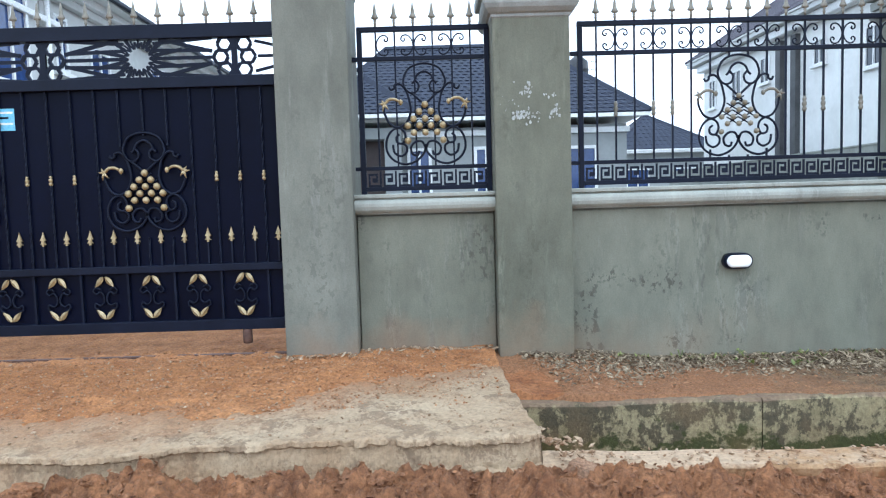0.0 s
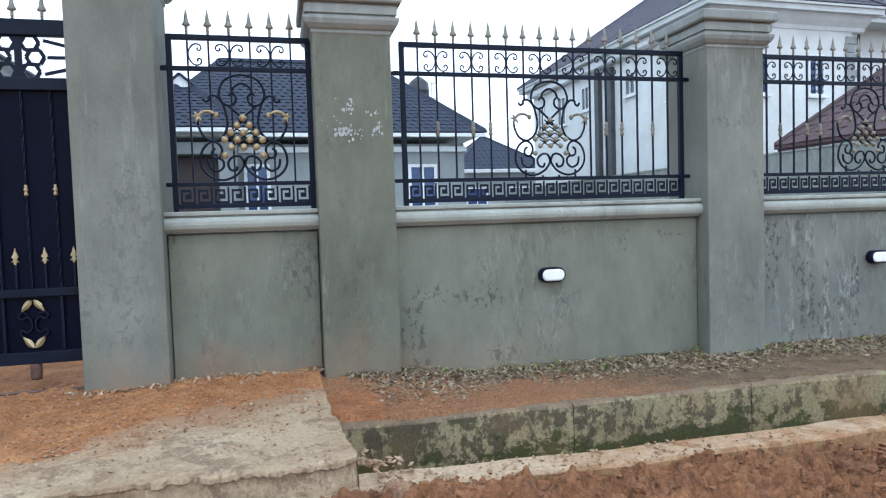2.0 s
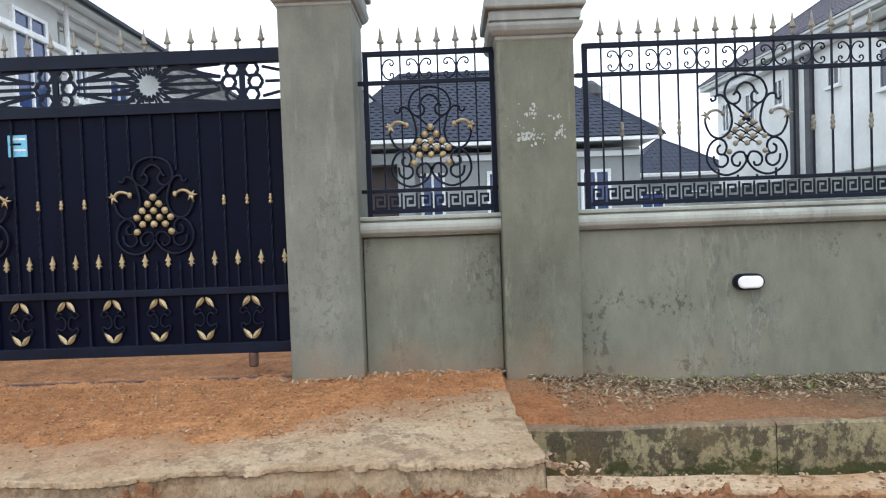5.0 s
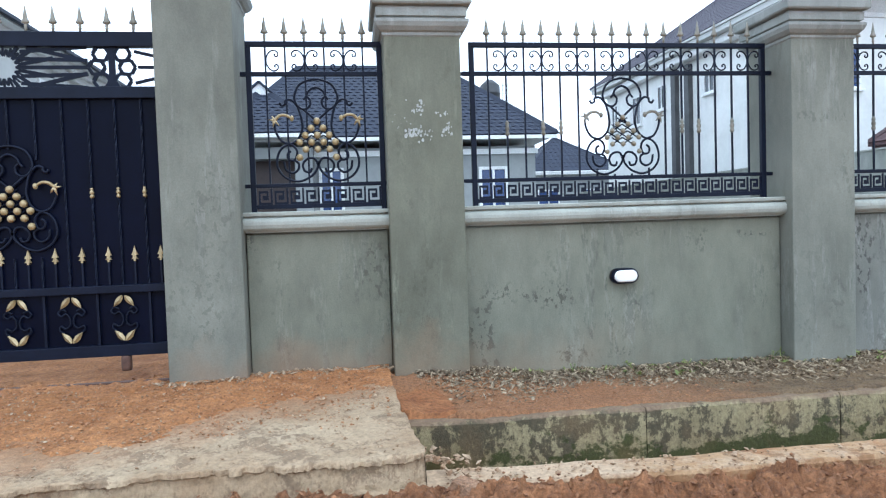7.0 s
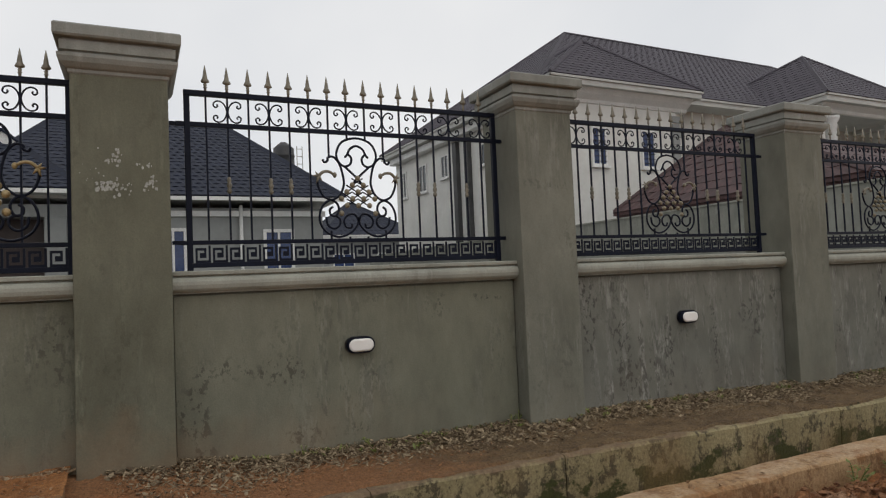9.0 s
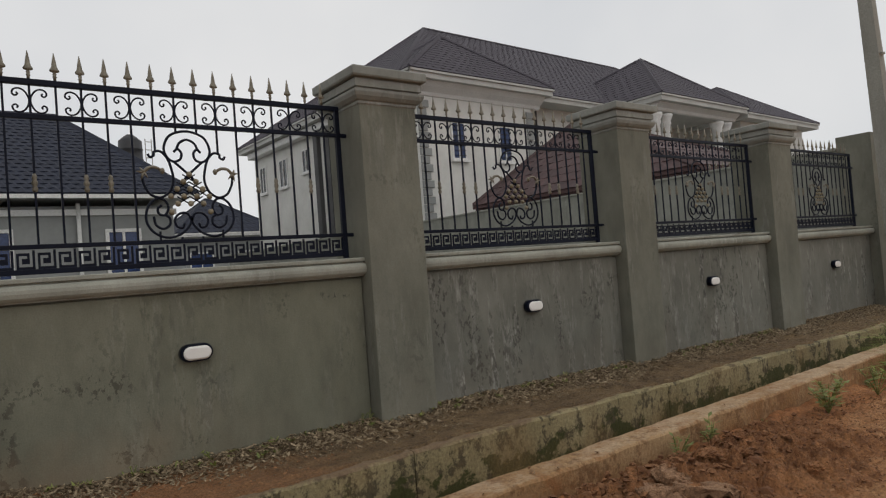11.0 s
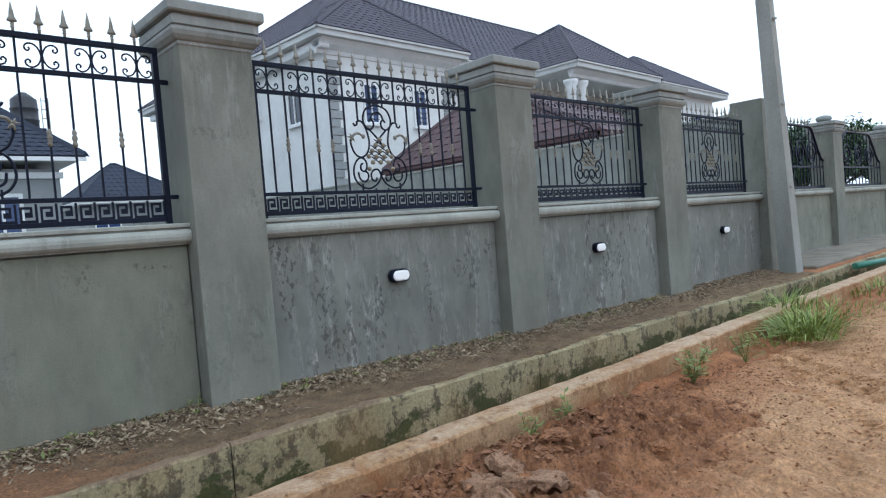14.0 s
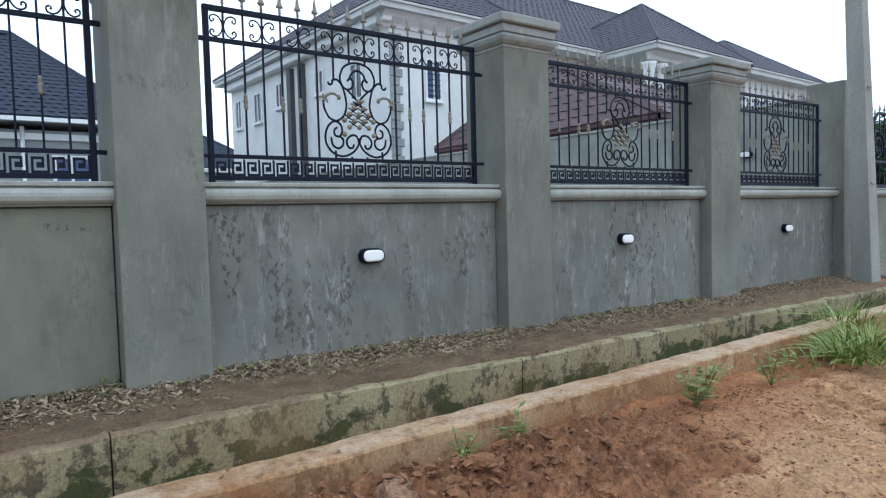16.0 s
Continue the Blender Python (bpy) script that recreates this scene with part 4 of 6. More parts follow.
def build_gate():
    x0, x1 = -5.55, -0.93
    zb = 0.49
    g = empty("sliding_gate", Matrix.Translation((0, GATE_Y, 0)))

    def rail(name, z0, z1, d=0.03):
        part(name, box(bmesh.new(), x0, x1, -d, d, z0, z1, 0.004), M_IRON, g)
    rail("bottom_rail", zb, zb + 0.075)
    rail("middle_rail", 0.905, 0.955, 0.034)
    rail("fret_rail", 2.165, 2.24)
    rail("top_rail", 2.495, 2.59)
    part("upper_sheet", box(bmesh.new(), x0, x1, 0.006, 0.014, 0.955, 2.165), M_SHEET, g, "dark navy steel sheet")
    part("lower_sheet", box(bmesh.new(), x0, x1, 0.006, 0.014, zb + 0.075, 0.905), M_SHEET, g)
    pitch = 0.1625
    first = -1.925
    centres = [first - 1.3 * k for k in range(3)]
    bar = tip = short = small = collar = None
    for i in range(-22, 6):
        x = first + pitch * i
        if not x0 + 0.03 < x < x1 - 0.02:
            continue
        near = min(abs(x - c) for c in centres)
        if near < 0.17:
            part("bar", twisted_bar(1.85 if near < 0.1 else 1.78, 2.165, 0.0065, 900), M_IRON, g).matrix_basis = Matrix.Translation((x, -0.008, 0))
            part("bar", twisted_bar(0.955, 1.15, 0.0065, 900), M_IRON, g).matrix_basis = Matrix.Translation((x, -0.008, 0))
        else:
            m = Matrix.Translation((x, -0.008, 0))
            bar = again(bar, g, m) if bar else part("bar", twisted_bar(0.955, 2.165, 0.0065, 900), M_IRON, g)
            bar.matrix_basis = m
        m = Matrix.Translation((x - 0.02, 0, 2.59))
        tip = again(tip, g, m) if tip else part("spear_tip", lathe(bmesh.new(), SPEAR, 8, squash=0.6), M_TIP, g, "dull gold spear tip")
        tip.matrix_basis = m
        m = Matrix.Translation((x + pitch / 2, -0.006, 0))
        short = again(short, g, m) if short else part("short_bar", twisted_bar(0.955, 1.12), M_IRON, g)
        short.matrix_basis = m
        m = Matrix.Translation((x + pitch / 2, -0.006, 1.12))
        small = again(small, g, m) if small else part("small_spear", spear_small(), M_GOLD, g, "gold-painted spear head")
        small.matrix_basis = m
        if near > 0.4:
            m = Matrix.Translation((x, -0.008, 1.56))
            collar = again(collar, g, m) if collar else part("collar", lathe(bmesh.new(), [(0.006, -0.036), (0.013, -0.03), (0.0135, -0.02), (0.007, -0.011), (0.0135, -0.003), (0.0135, 0.008), (0.007, 0.016), (0.011, 0.024), (0.006, 0.034)], 8), M_GOLD, g, "gold beaded collar")
            collar.matrix_basis = m
    leaf = None
    x = first
    while x > x0:
        x -= 0.325
    while x < x1:
        if x - 0.12 > x0 and x + 0.05 < x1:
            for sx in (1, -1):
                line = [(0.03, 0.06), (0.06, 0.075), (0.082, 0.05), (0.06, 0.03), (0.035, 0.045), (0.012, 0.015), (0.012, -0.03), (0.04, -0.05), (0.07, -0.035), (0.075, -0.065), (0.05, -0.08)]
                s = part("scroll", tube(bmesh.new(), smooth_line([(sx * a, 0, b) for a, b in line], 4), 0.0065, 5), M_IRON, g)
                s.matrix_basis = Matrix.Translation((x, -0.01, 0.735))
                for z, ang in ((0.105, -142), (-0.125, -40)):
                    m = Matrix.Translation((x + sx * (0.008 if z > 0 else 0.004), -0.012, 0.735 + z + (0.045 if z > 0 else -0.02))) @ Matrix.Rotation(radians(sx * (ang if z < 0 else ang)) * -1, 4, "Y")
                    leaf = again(leaf, g, m) if leaf else part("leaf", tip_leaf(), M_GOLD, g, "gold-painted leaf")
                    leaf.matrix_basis = m
        if x + 0.1625 < x1:
            part("mullion", box(bmesh.new(), x + 0.155, x + 0.17, -0.016, 0.006, zb + 0.075, 0.905), M_IRON, g)
        x += 0.325
    for c in centres:
        motif(g, c, 1.903, -0.012, True, 0.96)
        fr = part("fretwork", fret_panel(1.3, 0.255), M_IRON, g, "pierced iron starburst and hexagons")
        fr.matrix_basis = Matrix.Translation((c, 0, 2.3675))
    for ax, bx in ((-1.275, -0.96), (-5.175, -5.52)):
        bm = bmesh.new()
        s = 1 if bx > ax else -1
        for k in (-1, 0, 1):
            hexagon(bm, ax + s * (0.065 + (0.028 if k == 0 else 0)), 2.3675 + k * 0.0865)
        for z in (-0.06, 0.06):
            strip(bm, (ax + s * 0.14, 2.3675 + z * 1.7), (bx, 2.3675 + z), 0.01)
        strip(bm, (ax + s * 0.16, 2.3675), (bx, 2.3675), 0.01)
        part("fretwork_end", bm, M_IRON, g)
    for x in (-1.28, -3.2, -5.2):
        part("roller", lathe(bmesh.new(), [(0.03, 0.0), (0.034, 0.02), (0.034, 0.085), (0.03, 0.1)], 12), M_RUBBER, g, "rusty guide roller").matrix_basis = Matrix.Translation((x, 0, zb - 0.1))
    part("end_stile", box(bmesh.new(), x0, x0 + 0.05, -0.028, 0.028, zb, 2.55, 0.004), M_IRON, g)
    part("end_stile", box(bmesh.new(), x1 - 0.05, x1, -0.028, 0.028, zb, 2.55, 0.004), M_IRON, g)
    tagged(g, "closed dark navy steel sliding gate with gold ornaments", "gate")
    st = empty("sticker", Matrix.Translation((-2.86, GATE_Y + 0.006, 1.98)))
    part("sheet", box(bmesh.new(), -0.075, 0.06, -0.002, 0.0, -0.07, 0.08), M_STICKER, st)
    for i, (a, b, z) in enumerate(((-0.05, 0.05, 0.045), (-0.06, 0.02, 0.01), (-0.05, 0.05, -0.03))):
        part("printed_bar", box(bmesh.new(), a, b, -0.0035, -0.0021, z, z + 0.014), M_TRIM if i % 2 == 0 else M_SHEET, st)
    tagged(st, "pale blue paper notice stuck on the gate", "sticker")


build_gate()
tr = tagged(part("gate_track", box(bmesh.new(), -5.7, -0.6, 4.45, 4.49, 0.24, 0.318, 0.004), M_RUBBER), "rusty steel gate track sunk in the soil", "rail")


# ---- pole ----
def build_pole():
    p = empty("utility_pole", pose(12.76, 4.05, 0.0, 0, -4.4, -6))
    bm = bmesh.new()
    rings = []
    for z, w, d in ((0, 0.118, 0.14), (4.6, 0.068, 0.1), (8.5, 0.045, 0.07)):
        rings.append([bm.verts.new((sx * w, sy * d, z)) for sx, sy in ((-1, -1), (1, -1), (1, 1), (-1, 1))])
    for low, high in zip(rings, rings[1:]):
        for i in range(4):
            bm.faces.new((low[i], low[(i + 1) % 4], high[(i + 1) % 4], high[i]))
    bm.faces.new(rings[0][::-1])
    bm.faces.new(rings[-1])
    bmesh.ops.bevel(bm, geom=[e for e in bm.edges if abs(e.verts[0].co.z - e.verts[1].co.z) > 1], offset=0.014, segments=2, profile=0.5, affect="EDGES")
    part("shaft", bm, M_POLE, p)
    for z in (1.42, 2.7, 4.0):
        part("step_bolt", box(bmesh.new(), -0.04, 0.04, -0.145, -0.08, z, z + 0.035, 0.004), M_POLE, p)
    tagged(p, "tapered leaning concrete utility pole beside the fence", "pole")


build_pole()


# ---- houses ----
def tiled_plane(bm, a, b, c, d, rows, cols, lift=0.022):
    """A roof plane from eave a-b up to ridge d-c, in overlapping rows of tiles; each row is stepped."""
    a, b, c, d = map(Vector, (a, b, c, d))
    n = (b - a).cross(d - a).normalized()
    if n.z < 0:
        n = -n
    for r in range(rows):
        t0, t1 = r / rows, (r + 1) / rows
        p0, p1 = a.lerp(d, t0), b.lerp(c, t0)
        q0, q1 = a.lerp(d, t1), b.lerp(c, t1)
        length = (p1 - p0).length
        k = max(1, int(cols * length / max(0.01, (b - a).length)))
        for i in range(k):
            u0, u1 = i / k, (i + 1) / k
            v = [p0.lerp(p1, u0) + n * lift, p0.lerp(p1, u1) + n * lift, q0.lerp(q1, u1) + n * 0.006, q0.lerp(q1, u0) + n * 0.006]
            um = (u0 + u1) / 2
            mid0, mid1 = p0.lerp(p1, um) + n * lift * 1.5, q0.lerp(q1, um) + n * (0.006 + lift * 0.9)
            vs = [bm.verts.new(x) for x in v]
            m0, m1 = bm.verts.new(mid0), bm.verts.new(mid1)
            bm.faces.new((vs[0], m0, m1, vs[3]))
            bm.faces.new((m0, vs[1], vs[2], m1))
            f0, f1, fm = bm.verts.new(p0.lerp(p1, u0) - n * 0.01), bm.verts.new(p0.lerp(p1, u1) - n * 0.01), bm.verts.new(p0.lerp(p1, um))
            bm.faces.new((f0, fm, m0, vs[0]))
            bm.faces.new((fm, f1, vs[1], m0))
    bm.faces.new([bm.verts.new(x - n * 0.02) for x in ((a, b, c, d) if (c - d).length > 0.01 else (a, b, c))])


def hip_roof(parent, x0, x1, y0, y1, z, rx0, rx1, ry, rz, material, rows=12, cols=24, fascia=0.2, ry1=None, edge=None):
    """Four tiled planes to a ridge from (rx0, ry) to (rx1, ry1), with a fascia under the eaves."""
    ry1 = ry if ry1 is None else ry1
    A, B, C, D = (x0, y0, z), (x1, y0, z), (x1, y1, z), (x0, y1, z)
    R0, R1 = (rx0, ry, rz), (rx1, ry1, rz)
    bm = bmesh.new()
    tiled_plane(bm, A, B, R1, R0, rows, cols)
    tiled_plane(bm, B, C, R1, R1, rows, cols)
    tiled_plane(bm, C, D, R0, R1, rows, cols)
    tiled_plane(bm, D, A, R0, R0, rows, cols)
    roof = part("roof", bm, material, parent)
    for line in ((R0, R1), (A, R0), (D, R0), (B, R1), (C, R1)):
        p, q = map(Vector, line)
        if (p - q).length < 0.05:
            continue
        bm = bmesh.new()
        t = (q - p).normalized()
        s = t.cross(Vector((0, 0, 1))).normalized() * 0.09
        up = Vector((0, 0, 0.1))
        va = [bm.verts.new(v) for v in (p - s, p + up, p + s)]
        vb = [bm.verts.new(v) for v in (q - s, q + up, q + s)]
        for i in range(2):
            bm.faces.new((va[i], vb[i], vb[i + 1], va[i + 1]))
        bm.faces.new(va)
        bm.faces.new(vb[::-1])
        part("ridge_cap", bm, material, roof)
    bm = bmesh.new()
    box(bm, x0 + 0.06, x1 - 0.06, y0 + 0.06, y1 - 0.06, z - fascia, z - 0.015)
    part("soffit", bm, edge or M_TRIM, parent, "" if edge else "white painted eaves band")
    bm = bmesh.new()
    box(bm, x0, x1, y0, y0 + 0.06, z - 0.09, z - 0.012)
    box(bm, x0, x0 + 0.06, y0, y1, z - 0.09, z - 0.012)
    part("gutter", bm, edge or M_TRIM, parent)
    return roof


def window(parent, cx, y, z0, z1, w, axis_x=True, bars=False):
    """A white-framed sliding window in a wall that faces the road (or, turned, the side)."""
    win = empty("window")
    win.parent = parent
    win.matrix_basis = Matrix.Translation((cx, y, 0)) @ (Matrix.Identity(4) if axis_x else Matrix.Rotation(radians(-90), 4, "Z"))
    h = w / 2
    bm = bmesh.new()
    t = 0.07
    for a, b, c, d in ((-h - t, -h, z0 - t, z1 + t), (h, h + t, z0 - t, z1 + t), (-h, h, z1, z1 + t), (-h, h, z0 - t, z0), (-0.025, 0.025, z0, z1)):
        box(bm, a, b, -0.06, 0.02, c, d)
    part("window_frame", bm, M_TRIM, win)
    for s in (-1, 1):
        part("pane", box(bmesh.new(), min(0, s * h), max(0, s * h), -0.02, 0.0, z0, z1), M_GLASS if axis_x else M_PANE, win)
    part("window_sill", box(bmesh.new(), -h - 0.14, h + 0.14, -0.14, 0.0, z0 - t - 0.08, z0 - t), M_TRIM, win)
    if bars:
        for i in range(7):
            z = z0 + (z1 - z0) * (i + 0.5) / 7
            part("burglar_bar", box(bmesh.new(), -h, h, -0.09, -0.07, z - 0.012, z + 0.012), M_IRON, win)
    return win


def grey_bungalow():
    h = empty("bungalow", Matrix.Translation((-0.6, -0.03, -0.77)) @ Matrix.Scale(1.6, 4))
    part("wall", box(bmesh.new(), -2.1, 4.85, 15.1, 22.0, 0.1, 3.05), M_CREAM, h)
    part("porch_beam", box(bmesh.new(), -2.2, -0.3, 14.4, 14.7, 2.78, 3.02), M_CREAM, h)
    part("porch_column", box(bmesh.new(), -2.3, -1.98, 14.4, 14.75, 0.1, 2.78, 0.02), M_CREAM, h)
    part("porch_column", box(bmesh.new(), -0.68, -0.31, 14.4, 14.75, 0.1, 2.78, 0.02), M_CREAM, h)
    part("garage_door", box(bmesh.new(), -2.1, -0.5, 14.95, 15.08, 0.1, 2.78), M_BROWN, h, "dark brown door in the porch")
    hip_roof(h, -2.45, 5.25, 14.6, 22.4, 3.25, -0.86, 3.1, 18.4, 5.62, M_ROOF_DARK, 22, 40, 0.05)
    hip_roof(h, -2.55, 0.04, 13.95, 18.6, 3.27, -1.5, -1.4, 15.9, 4.5, M_ROOF_DARK, 14, 12, 0.05)
    bm = bmesh.new()
    gable = [bm.verts.new((x, y, z)) for y in (15.7, 15.8) for x, z in ((-1.86, 4.4), (-1.2, 4.4), (-1.53, 4.68))]
    bm.faces.new(gable[:3])
    bm.faces.new(gable[3:][::-1])
    for i in range(3):
        bm.faces.new((gable[i], gable[3 + i], gable[3 + (i + 1) % 3], gable[(i + 1) % 3]))
    bmesh.ops.recalc_face_normals(bm, faces=bm.faces)
    part("gable", bm, M_TRIM, h, "small white roof gable")
    for sx in (-1, 1):
        part("gable_trim", tube(bmesh.new(), [(-1.53, 15.68, 4.7), (-1.53 + sx * 0.38, 15.68, 4.36)], 0.035, 5), M_ROOF_DARK, h)
    for x, z0, z1, w in ((0.07, 1.3, 2.54, 0.42), (1.6, 1.3, 2.54, 0.42), (3.82, 1.3, 2.5, 0.55)):
        window(h, x, 15.1, z0, z1, w)
    part("downpipe", lathe(bmesh.new(), [(0.04, 0.1), (0.04, 3.1)], 8, (3.0, 15.02, 0)), M_TRIM, h)
    part("string_course", box(bmesh.new(), -0.3, 4.9, 15.02, 15.1, 2.86, 2.98), M_TRIM, h)
    tagged(h, "grey bungalow with a charcoal tiled hip roof behind the fence", "house")


grey_bungalow()


def tank_stand():
    t = empty("water_tank", Matrix.Translation((13.28, 60.0, -1.84)) @ Matrix.Scale(2.8, 4))
    part("tank_body", lathe(bmesh.new(), [(0.3, 4.75), (0.34, 4.8), (0.34, 4.98), (0.355, 5.0), (0.355, 5.04), (0.34, 5.06), (0.34, 5.3), (0.355, 5.32), (0.355, 5.36), (0.34, 5.38), (0.33, 5.6), (0.2, 5.72), (0.12, 5.78), (0.1, 5.8)], 20), M_TANK, t)
    for sx in (-0.35, 0.35):
        for sy in (-0.35, 0.35):
            part("leg", box(bmesh.new(), sx - 0.03, sx + 0.03, sy - 0.03, sy + 0.03, 0.66, 4.75), M_IRON, t)
    part("platform", box(bmesh.new(), -0.42, 0.42, -0.42, 0.42, 4.7, 4.76), M_IRON, t)
    for z in (5.1, 5.35, 5.6):
        part("ladder_rung", box(bmesh.new(), 0.42, 0.62, -0.02, 0.0, z, z + 0.02), M_POLE, t)
    for x in (0.42, 0.6):
        part("ladder_rail", box(bmesh.new(), x, x + 0.02, -0.02, 0.0, 4.7, 5.7), M_POLE, t)
    tagged(t, "black plastic water tank on a steel stand", "tank")


tank_stand()


def steel_tower():
    """An open steel stand far behind the bungalow."""
    t = empty("steel_tower", Matrix.Translation((-6.65, 38.0, 0.1)))
    for sx in (-0.75, 0.75):
        for sy in (-0.75, 0.75):
            part("leg", box(bmesh.new(), sx - 0.035, sx + 0.035, sy - 0.035, sy + 0.035, 0, 9.9), M_POLE, t)
    for z in (6.5, 8.2, 8.9, 9.9):
        for s0 in (-0.75, 0.75):
            part("cross_bar", box(bmesh.new(), -0.75, 0.75, s0 - 0.03, s0 + 0.03, z - 0.03, z + 0.03), M_POLE, t)
            part("cross_bar", box(bmesh.new(), s0 - 0.03, s0 + 0.03, -0.72, 0.72, z - 0.028, z + 0.028), M_POLE, t)
    part("platform", box(bmesh.new(), -0.9, 0.9, -0.9, 0.9, 8.23, 8.3), M_POLE, t)
    tagged(t, "bare grey steel tank stand behind the bungalow", "stand")


steel_tower()


def white_villa():
    h = empty("villa", Matrix.Translation((13.58, 18.2, 0)) @ Matrix.Rotation(radians(2.0), 4, "Z") @ Matrix.Translation((-13.25, -18.2, 0)))
    EAVE = 8.12
    part("wall", box(bmesh.new(), 14.0, 40.2, 20.0, 33.3, 0.1, EAVE - 0.2), M_WHITE, h, "white painted main wall")
    part("wing_wall", box(bmesh.new(), 14.0, 19.8, 18.9, 20.0, 0.1, EAVE - 0.2), M_WHITE, h)
    hip_roof(h, 13.3, 41.0, 19.0, 33.9, EAVE + 0.02, 20.35, 36.0, 26.2, 13.25, M_ROOF_BROWN, 30, 70, 0.28, None, M_CREAM_LIGHT)
    hip_roof(h, 13.25, 20.6, 18.2, 25.6, EAVE, 17.0, 17.01, 21.0, 10.6, M_ROOF_BROWN, 15, 20, 0.28, None, M_CREAM_LIGHT)
    hip_roof(h, 25.2, 32.9, 16.2, 27.5, EAVE - 0.12, 29.15, 29.16, 19.7, 10.95, M_ROOF_BROWN, 17, 24, 0.3, None, M_CREAM_LIGHT)
    hip_roof(h, 33.1, 41.75, 16.34, 30.0, EAVE - 0.25, 39.2, 39.7, 21.09, 10.95, M_ROOF_BROWN, 17, 26, 0.3, 21.09, M_CREAM_LIGHT)
    part("far_wing_wall", box(bmesh.new(), 33.6, 40.9, 17.04, 28.0, 0.1, EAVE - 0.5), M_WHITE, h)
    for x0, x1, y in ((13.6, 20.3, 18.55), (25.5, 32.6, 16.5)):
        part("cornice", moulding(bmesh.new(), x0, x1, [(y + 0.4, EAVE - 0.75), (y + 0.3, EAVE - 0.72), (y + 0.25, EAVE - 0.6), (y + 0.05, EAVE - 0.45), (y - 0.1, EAVE - 0.28), (y + 0.5, EAVE - 0.28)]), M_TRIM, h)
    part("cornice", box(bmesh.new(), 13.6, 14.0, 18.6, 33.3, EAVE - 0.6, EAVE - 0.28, 0.05), M_TRIM, h)
    for x, y in ((13.98, 18.88), (19.5, 18.88)):
        for i in range(24):
            z = 0.3 + i * 0.29
            w = 0.5 if i % 2 else 0.38
            part("quoin_block", box(bmesh.new(), x, x + w, y - 0.05, y + 0.02, z, z + 0.26, 0.012), M_CREAM, h)
    for x in (15.8, 18.2):
        window(h, x, 18.9, 5.2, 6.5, 0.55, True, True)
        window(h, x, 18.9, 1.3, 2.7, 1.0, True, True)
    for y, z0, z1, w in ((21.0, 5.4, 6.6, 0.7), (23.8, 6.05, 6.85, 0.6), (27.5, 6.05, 7.0, 0.6), (29.9, 5.7, 6.95, 0.75), (32.3, 5.7, 6.95, 0.6)):
        window(h, 14.0, y, z0, z1, w, False)
        window(h, 14.0, y, 1.2, 2.5, 0.9, False)
    for y in (25.2, 26.25):
        part("pilaster", box(bmesh.new(), 13.8, 14.0, y - 0.17, y + 0.17, 0.1, 7.4), M_PIPE_DARK, h, "dark grey wall strip")
    for x in (35.2, 38.4):
        window(h, x, 17.04, 5.0, 6.5, 1.2, True, True)
    # portico
    part("balcony_slab", box(bmesh.new(), 25.5, 32.6, 17.0, 20.0, 4.0, 4.35), M_TRIM, h)
    col = None
    for x in (25.6, 26.4, 30.9, 31.7):
        prof = [(0.3, 4.35), (0.3, 4.5), (0.22, 4.6), (0.2, 6.75), (0.26, 6.85), (0.22, 6.95), (0.32, 7.12), (0.34, 7.25)]
        col = again(col, h, Matrix.Translation((x, 16.9, 0))) if col else part("column", lathe(bmesh.new(), prof, 14), M_TRIM, h, "white round column")
        col.matrix_basis = Matrix.Translation((x, 16.9, 0))
        part("lower_column", lathe(bmesh.new(), [(0.3, 0.1), (0.26, 0.4), (0.24, 4.0)], 14), M_TRIM, h).matrix_basis = Matrix.Translation((x, 16.9, 0))
    bal = None
    for i in range(26):
        x = 26.0 + i * 0.245
        m = Matrix.Translation((x, 17.25, 4.35))
        bal = again(bal, h, m) if bal else part("baluster", lathe(bmesh.new(), [(0.06, 0), (0.04, 0.15), (0.08, 0.35), (0.04, 0.6), (0.06, 0.75)], 8), M_TRIM, h)
        bal.matrix_basis = m
    part("handrail", box(bmesh.new(), 25.7, 32.4, 17.15, 17.35, 5.1, 5.22), M_TRIM, h)
    part("downpipe", lathe(bmesh.new(), [(0.05, 0.1), (0.05, 7.3)], 8, (20.0, 18.8, 0)), M_DARK, h)
    tagged(h, "large white two-storey villa with a brown tiled hip roof", "house")


white_villa()


def outhouse():
    h = empty("outhouse")
    part("wall", box(bmesh.new(), 13.7, 18.6, 8.3, 14.5, 0.1, 2.8), M_CREAM, h)
    hip_roof(h, 13.25, 18.4, 7.7, 15.0, 2.95, 15.79, 15.81, 12.99, 5.21, M_ROOF_RED, 10, 18, 0.15, 12.99, M_ROOF_RED)
    tagged(h, "small outhouse with a maroon tiled hip roof", "house")


outhouse()


def far_bungalow():
    h = empty("distant_bungalow", Matrix.Translation((-0.7, -0.03, -0.64)) @ Matrix.Scale(1.5, 4))
    part("wall", box(bmesh.new(), 11.5, 16.7, 38.4, 44, 0.1, 4.0), M_CREAM, h)
    hip_roof(h, 10.9, 17.2, 37.6, 45, 4.15, 13.6, 13.9, 41.2, 6.45, M_ROOF_DARK, 9, 18)
    for x in (12.4, 15.2):
        window(h, x, 38.4, 1.6, 3.0, 1.2)
    tagged(h, "distant bungalow with a dark hip roof", "house")


far_bungalow()


